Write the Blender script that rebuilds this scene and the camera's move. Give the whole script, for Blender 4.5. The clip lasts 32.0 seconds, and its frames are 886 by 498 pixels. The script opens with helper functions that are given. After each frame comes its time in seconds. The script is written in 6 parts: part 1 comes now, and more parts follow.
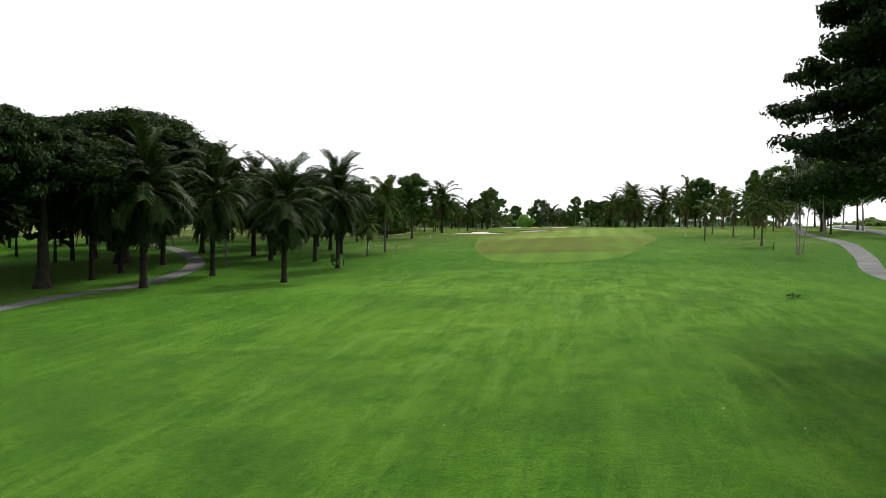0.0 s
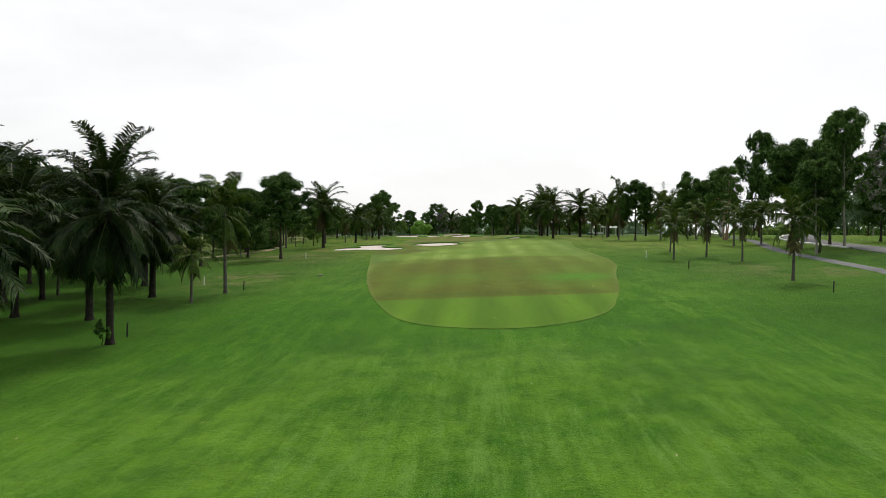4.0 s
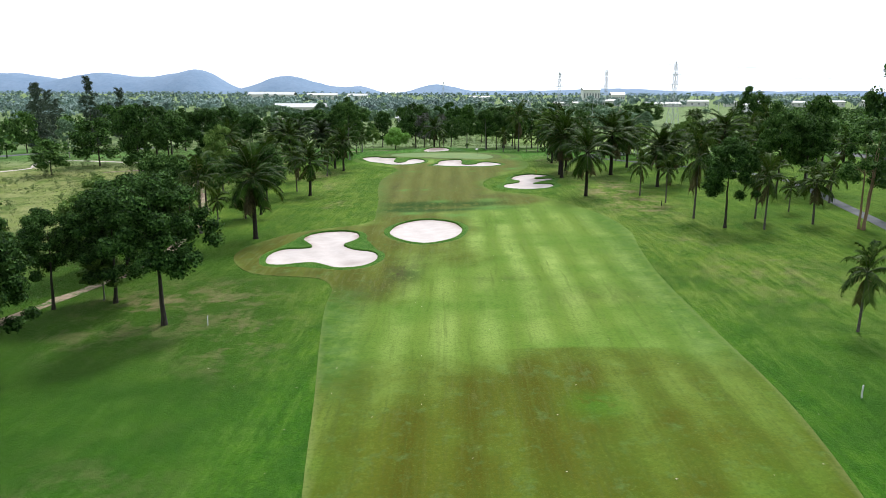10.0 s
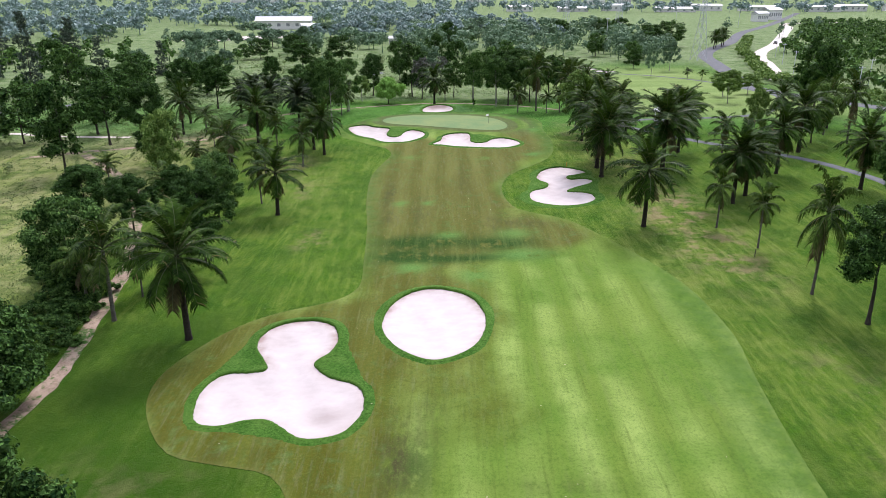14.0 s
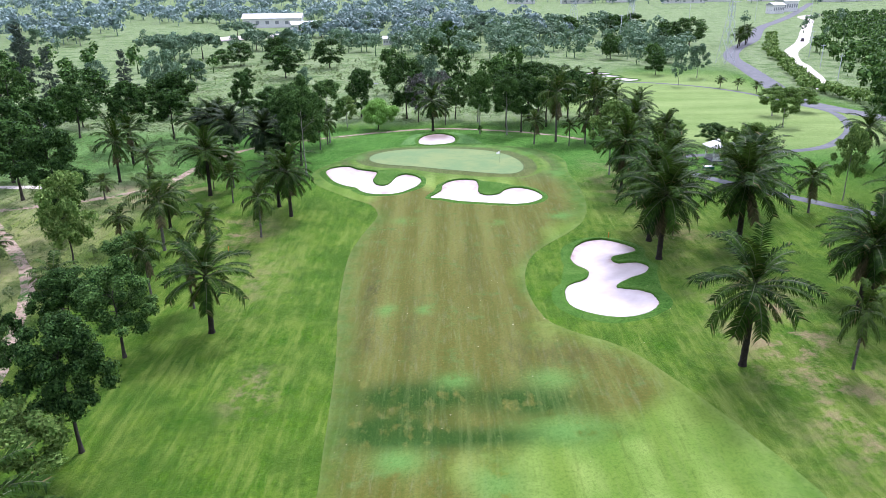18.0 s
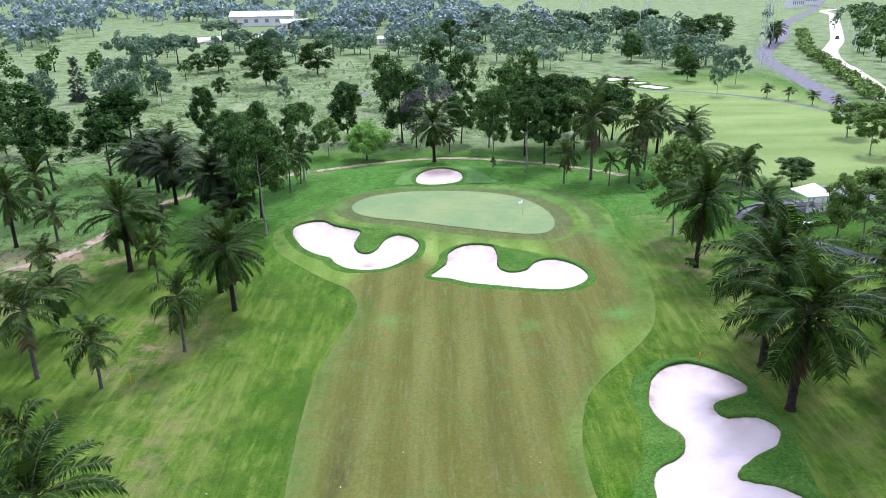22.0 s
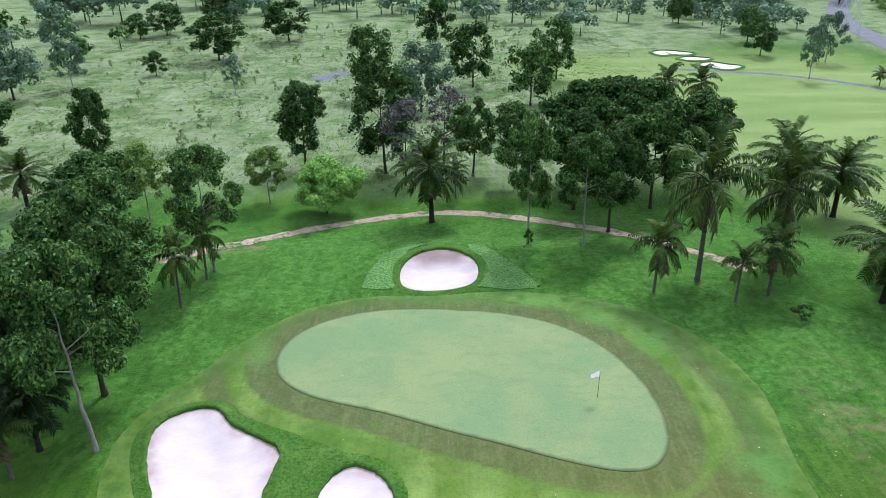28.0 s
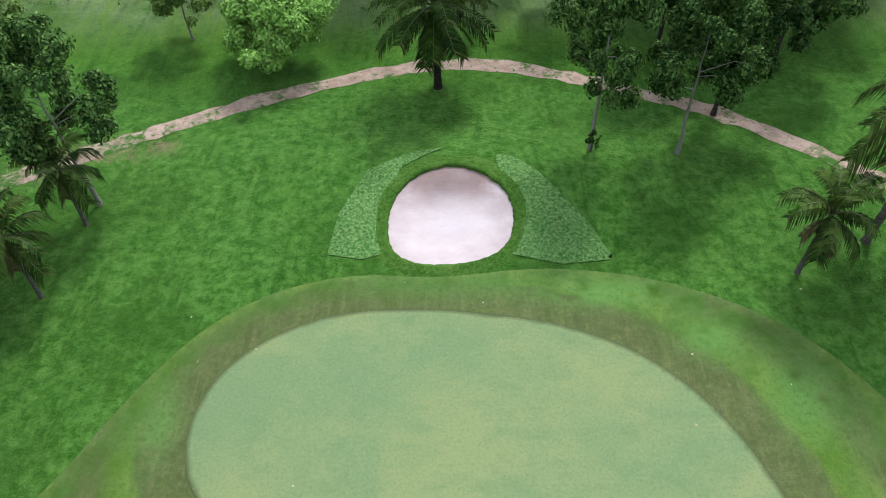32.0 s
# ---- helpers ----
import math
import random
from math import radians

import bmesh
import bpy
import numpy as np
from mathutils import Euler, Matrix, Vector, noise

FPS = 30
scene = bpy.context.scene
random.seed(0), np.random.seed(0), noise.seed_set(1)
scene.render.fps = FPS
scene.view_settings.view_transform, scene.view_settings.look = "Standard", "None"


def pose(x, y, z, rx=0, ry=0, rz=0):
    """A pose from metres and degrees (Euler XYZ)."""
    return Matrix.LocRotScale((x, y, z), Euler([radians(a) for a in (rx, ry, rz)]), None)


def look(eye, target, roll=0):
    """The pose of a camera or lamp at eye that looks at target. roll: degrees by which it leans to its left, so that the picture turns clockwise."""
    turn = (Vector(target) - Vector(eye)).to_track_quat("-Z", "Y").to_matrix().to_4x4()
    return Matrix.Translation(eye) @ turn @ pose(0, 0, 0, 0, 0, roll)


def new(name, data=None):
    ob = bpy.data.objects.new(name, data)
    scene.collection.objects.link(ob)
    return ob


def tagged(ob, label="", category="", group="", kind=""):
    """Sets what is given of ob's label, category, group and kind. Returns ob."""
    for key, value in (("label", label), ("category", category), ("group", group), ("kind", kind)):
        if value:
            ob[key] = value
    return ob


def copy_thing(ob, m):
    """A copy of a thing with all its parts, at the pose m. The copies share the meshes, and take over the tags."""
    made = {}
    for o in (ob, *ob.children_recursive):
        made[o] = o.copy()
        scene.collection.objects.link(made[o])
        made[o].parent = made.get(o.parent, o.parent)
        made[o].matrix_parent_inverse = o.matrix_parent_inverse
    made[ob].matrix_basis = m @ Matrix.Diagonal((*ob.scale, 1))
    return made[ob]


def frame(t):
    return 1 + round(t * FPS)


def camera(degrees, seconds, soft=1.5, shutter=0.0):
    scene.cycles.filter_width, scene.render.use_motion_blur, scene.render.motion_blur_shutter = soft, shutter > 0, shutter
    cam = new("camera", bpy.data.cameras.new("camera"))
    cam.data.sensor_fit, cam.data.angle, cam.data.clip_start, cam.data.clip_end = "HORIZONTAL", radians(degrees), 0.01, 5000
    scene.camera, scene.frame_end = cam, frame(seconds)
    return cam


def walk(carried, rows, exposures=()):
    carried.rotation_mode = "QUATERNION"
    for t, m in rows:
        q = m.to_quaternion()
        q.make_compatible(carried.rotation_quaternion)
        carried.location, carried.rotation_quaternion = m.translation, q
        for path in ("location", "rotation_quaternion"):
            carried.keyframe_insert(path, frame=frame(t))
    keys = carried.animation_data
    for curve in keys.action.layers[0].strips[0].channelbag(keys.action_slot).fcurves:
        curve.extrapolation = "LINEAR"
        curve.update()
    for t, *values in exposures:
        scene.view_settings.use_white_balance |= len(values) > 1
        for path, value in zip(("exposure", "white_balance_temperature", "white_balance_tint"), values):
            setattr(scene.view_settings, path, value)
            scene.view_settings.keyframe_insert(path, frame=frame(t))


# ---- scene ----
cam = camera(63.0, 32.0, 0.6)
PATH = [
    (0, (7.236, -47.854, -0.283), (3.334, -28.244, -0.758), 0.78),
    (0.5, (6.573, -43.403, -0.265), (2.984, -23.733, -0.723), 0.68),
    (1, (5.886, -38.956, -0.197), (2.482, -19.253, -0.637), 0.60),
    (1.5, (5.128, -34.494, -0.036), (2.151, -14.721, -0.468), 0.52),
    (2, (4.348, -30.016, 0.200), (2.334, -10.122, -0.230), 0.45),
    (2.5, (3.538, -25.541, 0.503), (2.200, -5.590, 0.083), 0.40),
    (3, (2.794, -21.090, 0.882), (1.832, -1.117, 0.468), 0.35),
    (3.5, (2.145, -16.696, 1.442), (1.186, 3.278, 1.063), 0.41),
    (5.5, (0.000, 0.000, 5.627), (-0.282, 19.977, 4.703), 0.32),
    (6, (-0.411, 4.178, 6.947), (-0.616, 24.131, 5.602), 0.29),
    (6.5, (-0.816, 8.364, 8.354), (-0.993, 28.287, 6.612), 0.28),
    (7, (-1.202, 12.585, 9.812), (-1.357, 32.467, 7.649), 0.27),
    (7.5, (-1.589, 16.821, 11.285), (-1.746, 36.663, 8.777), 0.30),
    (8, (-1.963, 21.021, 12.785), (-2.124, 40.817, 9.939), 0.30),
    (8.5, (-2.284, 25.287, 14.368), (-2.446, 45.029, 11.168), 0.27),
    (9, (-2.622, 29.581, 15.979), (-2.779, 49.259, 12.406), 0.19),
    (9.5, (-3.027, 33.917, 17.563), (-3.152, 53.526, 13.625), 0.23),
    (10, (-3.471, 38.283, 19.096), (-3.568, 57.820, 14.819), 0.22),
    (10.5, (-3.929, 42.654, 20.577), (-3.984, 62.109, 15.943), 0.23),
    (11, (-4.367, 47.030, 22.066), (-4.392, 66.399, 17.080), 0.19),
    (11.5, (-4.762, 51.423, 23.602), (-4.752, 70.699, 18.266), 0.18),
    (12, (-5.090, 55.824, 25.162), (-5.064, 75.001, 19.482), 0.18),
    (12.5, (-5.343, 60.227, 26.708), (-5.296, 79.306, 20.707), 0.16),
    (13, (-5.539, 64.603, 28.216), (-5.483, 83.587, 21.923), 0.15),
    (13.5, (-5.625, 68.948, 29.589), (-5.568, 87.829, 22.993), 0.09),
    (14, (-5.606, 73.210, 30.656), (-5.560, 91.996, 23.793), 0.05),
    (14.5, (-5.503, 77.394, 31.463), (-5.463, 96.151, 24.523), -0.01),
    (15, (-5.408, 81.541, 32.120), (-5.391, 100.294, 25.167), -0.10),
    (15.5, (-5.355, 85.704, 32.668), (-5.337, 104.450, 25.697), -0.23),
    (17.5, (-5.613, 102.183, 33.410), (-5.576, 120.886, 26.325), -0.39),
    (18, (-5.643, 106.313, 33.442), (-5.615, 125.007, 26.335), -0.44),
    (18.5, (-5.672, 110.429, 33.458), (-5.651, 129.114, 26.325), -0.51),
    (19, (-5.715, 114.540, 33.478), (-5.711, 133.215, 26.320), -0.51),
    (19.5, (-5.755, 118.672, 33.483), (-5.751, 137.339, 26.304), -0.54),
    (20, (-5.814, 122.820, 33.462), (-5.814, 141.480, 26.265), -0.58),
    (20.5, (-5.905, 126.982, 33.387), (-5.901, 145.636, 26.174), -0.63),
    (21, (-5.973, 131.101, 33.301), (-5.970, 149.752, 26.078), -0.65),
    (21.5, (-6.012, 135.161, 33.220), (-6.015, 153.807, 25.988), -0.68),
    (22, (-6.011, 139.197, 33.153), (-6.020, 157.842, 25.917), -0.77),
    (22.5, (-5.967, 143.264, 33.122), (-5.998, 161.905, 25.877), -0.86),
    (23, (-5.871, 147.405, 33.168), (-5.922, 166.038, 25.903), -0.96),
    (23.5, (-5.740, 151.612, 33.240), (-5.829, 170.232, 25.939), -1.04),
    (24, (-5.578, 155.839, 33.309), (-5.698, 174.447, 25.978), -1.09),
    (24.5, (-5.425, 160.074, 33.364), (-5.575, 178.664, 25.988), -1.14),
    (25, (-5.347, 164.286, 33.423), (-5.515, 182.846, 25.973), -1.16),
    (25.5, (-5.362, 168.470, 33.480), (-5.533, 187.000, 25.957), -1.21),
    (26, (-5.436, 172.704, 33.528), (-5.589, 191.197, 25.913), -1.09),
    (26.5, (-5.558, 177.000, 33.584), (-5.682, 195.453, 25.872), -0.92),
    (28.5, (-5.945, 194.193, 33.396), (-6.020, 211.909, 24.115), -0.50),
    (29, (-6.003, 198.434, 33.328), (-6.092, 215.679, 23.198), -0.52),
    (29.5, (-6.057, 202.661, 33.294), (-6.161, 219.344, 22.263), -0.55),
    (30, (-6.094, 206.871, 33.272), (-6.220, 222.921, 21.339), -0.66),
    (30.5, (-6.128, 210.995, 33.225), (-6.282, 226.380, 20.446), -0.75),
    (31, (-6.182, 214.865, 33.155), (-6.350, 229.590, 19.622), -0.81),
    (31.5, (-6.269, 218.236, 33.176), (-6.471, 232.208, 18.867), -0.88),
    (32, (-6.413, 221.134, 33.361), (-6.670, 234.204, 18.225), -1.10),
]
EXPOSURES = [(0, -0.1, 7100, 11), (3.5, -0.28, 7100, 11), (6, -0.36, 6900, 11), (9, 0.05, 6400, 9), (13, 0.08, 6200, 20), (18, 0.54, 5650, 28), (22, 0.5, 5580, 28), (26, 0.36, 5550, 26), (29, 0.22, 5650, 20), (32, 0.08, 5950, 18)]
walk(cam, [(t, look(eye, target, roll)) for t, eye, target, roll in PATH], EXPOSURES)

# ---- world, sun, exposure ----
SUN_TURN, SUN_HIGH = 20.0, 52.0   # degrees: to the right of the way ahead, above the horizon
world = bpy.data.worlds.new("overcast_sky")
scene.world = world
world.use_nodes = True
wt = world.node_tree
wt.nodes.clear()


def wnode(kind, **values):
    n = wt.nodes.new(kind)
    for k, v in values.items():
        n.inputs[k].default_value = v
    return n


w_sky = wnode("ShaderNodeTexSky")
w_sky.sky_type, w_sky.sun_disc = "NISHITA", False
w_sky.sun_elevation, w_sky.sun_rotation = radians(SUN_HIGH), radians(SUN_TURN)
w_sky.air_density, w_sky.dust_density = 1.0, 2.0
w_co = wnode("ShaderNodeTexCoord")
w_map = wnode("ShaderNodeMapping", Scale=(1.0, 1.0, 3.2))
w_noise = wnode("ShaderNodeTexNoise", Scale=2.3, Detail=6.0, Roughness=0.55)
w_ramp = wnode("ShaderNodeMapRange")
w_ramp.inputs["From Min"].default_value, w_ramp.inputs["From Max"].default_value = 0.40, 0.56
w_ramp.inputs["To Min"].default_value, w_ramp.inputs["To Max"].default_value = 0.86, 1.0
w_mix = wt.nodes.new("ShaderNodeMix")
w_mix.data_type = "RGBA"
w_mix.inputs[7].default_value = (10.7, 11.4, 12.3, 1)   # bright cloud deck
w_bg = wnode("ShaderNodeBackground", Strength=0.1)
w_out = wnode("ShaderNodeOutputWorld")
w_dot = wt.nodes.new("ShaderNodeVectorMath")
w_dot.operation = "DOT_PRODUCT"
w_dot.inputs[1].default_value = (math.sin(radians(SUN_TURN)) * math.cos(radians(SUN_HIGH)), math.cos(radians(SUN_TURN)) * math.cos(radians(SUN_HIGH)), math.sin(radians(SUN_HIGH)))
w_glow = wnode("ShaderNodeMapRange")
w_glow.interpolation_type = "SMOOTHSTEP"
for k, v in (("From Min", -0.6), ("From Max", 0.5), ("To Min", 0.16), ("To Max", 1.12)):
    w_glow.inputs[k].default_value = v
w_deck = wt.nodes.new("ShaderNodeMix")
w_deck.data_type, w_deck.blend_type = "RGBA", "MULTIPLY"
w_deck.inputs[0].default_value = 1.0
wt.links.new(w_co.outputs["Generated"], w_dot.inputs[0])
wt.links.new(w_dot.outputs["Value"], w_glow.inputs["Value"])
wt.links.new(w_glow.outputs["Result"], w_deck.inputs[7])
wt.links.new(w_mix.outputs[2], w_deck.inputs[6])
wt.links.new(w_co.outputs["Generated"], w_map.inputs["Vector"])
wt.links.new(w_map.outputs["Vector"], w_noise.inputs["Vector"])
wt.links.new(w_noise.outputs["Fac"], w_ramp.inputs["Value"])
wt.links.new(w_ramp.outputs["Result"], w_mix.inputs[0])
wt.links.new(w_sky.outputs["Color"], w_mix.inputs[6])
wt.links.new(w_deck.outputs[2], w_bg.inputs["Color"])
wt.links.new(w_bg.outputs["Background"], w_out.inputs["Surface"])
sun = bpy.data.lights.new("sun", "SUN")
sun.energy, sun.angle, sun.color = 3.4, radians(12), (1.0, 0.96, 0.9)
a_, e_ = radians(SUN_TURN), radians(SUN_HIGH)
new("sun", sun).matrix_world = look((0, 0, 60), (-math.sin(a_) * math.cos(e_) * 60, -math.cos(a_) * math.cos(e_) * 60, 60 - math.sin(e_) * 60))


# ---- materials ----
class Mat:
    """A small helper round one node material."""

    def __init__(self, name, rough=0.8, metal=0.0, spec=0.3):
        self.m = bpy.data.materials.new(name)
        self.m.use_nodes = True
        self.t = self.m.node_tree
        self.b = self.t.nodes["Principled BSDF"]
        self.b.inputs["Roughness"].default_value = rough
        self.b.inputs["Metallic"].default_value = metal
        self.b.inputs["Specular IOR Level"].default_value = spec
        self.geo = self.t.nodes.new("ShaderNodeNewGeometry")

    def node(self, kind, **values):
        n = self.t.nodes.new(kind)
        for k, v in values.items():
            n.inputs[k].default_value = v
        return n

    def link(self, a, b):
        self.t.links.new(a, b)

    def noise(self, scale, detail=4.0, rough=0.6, stretch=None, local=False):
        n = self.node("ShaderNodeTexNoise", Scale=scale, Detail=detail, Roughness=rough)
        src = self.node("ShaderNodeTexCoord").outputs["Object"] if local else self.geo.outputs["Position"]
        if stretch:
            mp = self.node("ShaderNodeMapping", Scale=stretch)
            self.link(src, mp.inputs["Vector"])
            src = mp.outputs["Vector"]
        self.link(src, n.inputs["Vector"])
        return n.outputs["Fac"]

    def ramp(self, value, lo, hi, a=0.0, b=1.0):
        n = self.node("ShaderNodeMapRange")
        for k, v in (("From Min", lo), ("From Max", hi), ("To Min", a), ("To Max", b)):
            n.inputs[k].default_value = v
        self.link(value, n.inputs["Value"])
        return n.outputs["Result"]

    def mix(self, fac, a, b, mode="MIX"):
        n = self.t.nodes.new("ShaderNodeMix")
        n.data_type, n.blend_type = "RGBA", mode
        for i, v in ((0, fac), (6, a), (7, b)):
            if isinstance(v, (int, float)):
                n.inputs[i].default_value = v
            elif isinstance(v, tuple):
                n.inputs[i].default_value = (*v, 1)
            else:
                self.link(v, n.inputs[i])
        return n.outputs[2]

    def math(self, op, a, b=None):
        n = self.t.nodes.new("ShaderNodeMath")
        n.operation = op
        for i, v in ((0, a), (1, b)):
            if isinstance(v, (int, float)):
                n.inputs[i].default_value = v
            elif v is not None:
                self.link(v, n.inputs[i])
        return n.outputs[0]

    def attr(self, name):
        n = self.t.nodes.new("ShaderNodeAttribute")
        n.attribute_name = name
        return n.outputs["Fac"]

    def xyz(self):
        n = self.node("ShaderNodeSeparateXYZ")
        self.link(self.geo.outputs["Position"], n.inputs[0])
        return n.outputs

    def color(self, c):
        if isinstance(c, tuple):
            self.b.inputs["Base Color"].default_value = (*c, 1)
        else:
            self.link(c, self.b.inputs["Base Color"])
        return self

    def sheen(self, weight, rough=0.5, tint=(1, 1, 1)):
        """Fine blades that brighten where they are seen low over the ground."""
        for k, v in (("Sheen Weight", weight), ("Sheen Roughness", rough), ("Sheen Tint", (*tint, 1))):
            self.b.inputs[k].default_value = v
        return self

    def bump(self, height, strength=0.4, distance=0.05):
        n = self.node("ShaderNodeBump", Strength=strength, Distance=distance)
        self.link(height, n.inputs["Height"])
        self.link(n.outputs["Normal"], self.b.inputs["Normal"])
        return self


def grass_base(m, lush, plain, pale, dots=0.7):
    """Grass colour from clump noise at three sizes."""
    big, mid, fine = m.noise(0.045, 5), m.noise(0.42, 6, 0.7), m.noise(4.5, 6, 0.8)
    c = m.mix(m.ramp(big, 0.38, 0.62), lush, plain)
    c = m.mix(m.ramp(mid, 0.45, 0.75), c, pale)
    c = m.mix(m.ramp(fine, 0.50, 0.62, 0.0, dots), c, tuple(v * 0.42 for v in lush))
    return m.mix(m.ramp(fine, 0.50, 0.34, 0.0, 0.5), c, tuple(v * 1.25 for v in pale)), fine


SHEEN, SHEEN_TINT = 0.22, (0.74, 1.0, 0.34)


def make_rough():
    m = Mat("rough_grass", 0.9, spec=0.04).sheen(SHEEN, 0.18, SHEEN_TINT)
    c, fine = grass_base(m, (0.014, 0.084, 0.004), (0.030, 0.120, 0.005), (0.068, 0.166, 0.008))
    # wild grass: pale of itself, lifted a little for haze over far fields
    c = m.mix(m.math("MULTIPLY", m.attr("wild"), 0.85), c, m.mix(m.ramp(m.noise(0.22, 8, 0.75, (0.8, 1.1, 1.0)), 0.36, 0.66), (0.140, 0.186, 0.092), (0.345, 0.375, 0.238)))
    dry = m.math("MULTIPLY", m.attr("dry"), m.ramp(m.noise(0.28, 5, 0.7), 0.32, 0.70))
    c = m.mix(dry, c, m.mix(m.ramp(m.xyz()[1], 78, 108), (0.150, 0.245, 0.030), (0.118, 0.200, 0.040)))
    c = m.mix(m.math("MULTIPLY", m.attr("lush"), 0.72), c, m.mix(m.ramp(m.noise(1.6, 6, 0.75), 0.40, 0.60), (0.030, 0.118, 0.014), (0.112, 0.258, 0.048)))
    mown = m.noise(0.9, 6, 0.75, (1.5, 0.16, 1.0))
    c = m.mix(m.math("MULTIPLY", m.ramp(mown, 0.50, 0.62, 0.0, 0.68), m.math("SUBTRACT", 1.0, m.attr("lush"))), c, m.mix(m.attr("dry"), (0.086, 0.175, 0.014), (0.150, 0.245, 0.062)))
    c = m.mix(m.ramp(m.noise(0.13, 6, 0.7), 0.50, 0.60, 0.0, 0.6), c, (0.024, 0.082, 0.008))
    c = m.mix(m.ramp(mown, 0.47, 0.35, 0.0, 0.55), c, (0.018, 0.070, 0.006))
    c = m.mix(m.math("MULTIPLY", m.attr("lush"), m.ramp(fine, 0.52, 0.66, 0.0, 0.34)), c, (0.020, 0.086, 0.014))
    c = m.mix(m.math("MULTIPLY", m.attr("lush"), m.ramp(fine, 0.46, 0.36, 0.0, 0.3)), c, (0.090, 0.240, 0.040))
    clump = m.noise(1.3, 6, 0.78)
    c = m.mix(m.ramp(clump, 0.50, 0.64, 0.0, 0.34), c, (0.018, 0.066, 0.006))
    c = m.mix(m.ramp(clump, 0.44, 0.34, 0.0, 0.24), c, (0.096, 0.186, 0.016))
    grain = m.noise(17.0, 3, 0.75)
    c = m.mix(m.ramp(grain, 0.54, 0.70, 0.0, 0.75), c, (0.012, 0.050, 0.004))
    c = m.mix(m.ramp(grain, 0.45, 0.33, 0.0, 0.45), c, (0.090, 0.172, 0.016))
    c = m.mix(m.math("MULTIPLY", m.attr("lawn"), 0.88), c, m.mix(m.ramp(m.noise(0.05, 4, 0.6, (0.6, 2.2, 1)), 0.4, 0.6), (0.155, 0.228, 0.066), (0.220, 0.292, 0.098)))
    c = m.mix(m.math("MULTIPLY", m.attr("deep"), m.ramp(m.noise(0.2, 5, 0.65), 0.30, 0.62, 0.48, 0.85)), c, (0.018, 0.066, 0.004))   # tree shade and lens falloff painted dark into the side rough
    c = m.mix(1.0, c, m.mix(m.math("MULTIPLY", m.ramp(m.xyz()[1], 84, 112), m.ramp(m.xyz()[1], 230, 205)), (1.0, 1.0, 1.0), (1.24, 1.0, 0.86)), "MULTIPLY")   # redder and less blue further up the course
    c = m.mix(1.0, c, m.mix(m.ramp(m.xyz()[1], 40, 90), (0.80, 1.06, 0.70), (1.0, 1.0, 1.0)), "MULTIPLY")   # greener by the tee
    bare = m.math("MULTIPLY", m.attr("bare"), m.ramp(m.noise(0.35, 6, 0.75), 0.47, 0.60))
    c = m.mix(bare, c, (0.29, 0.20, 0.13))
    return m.color(c).bump(fine, 0.9, 0.14).m


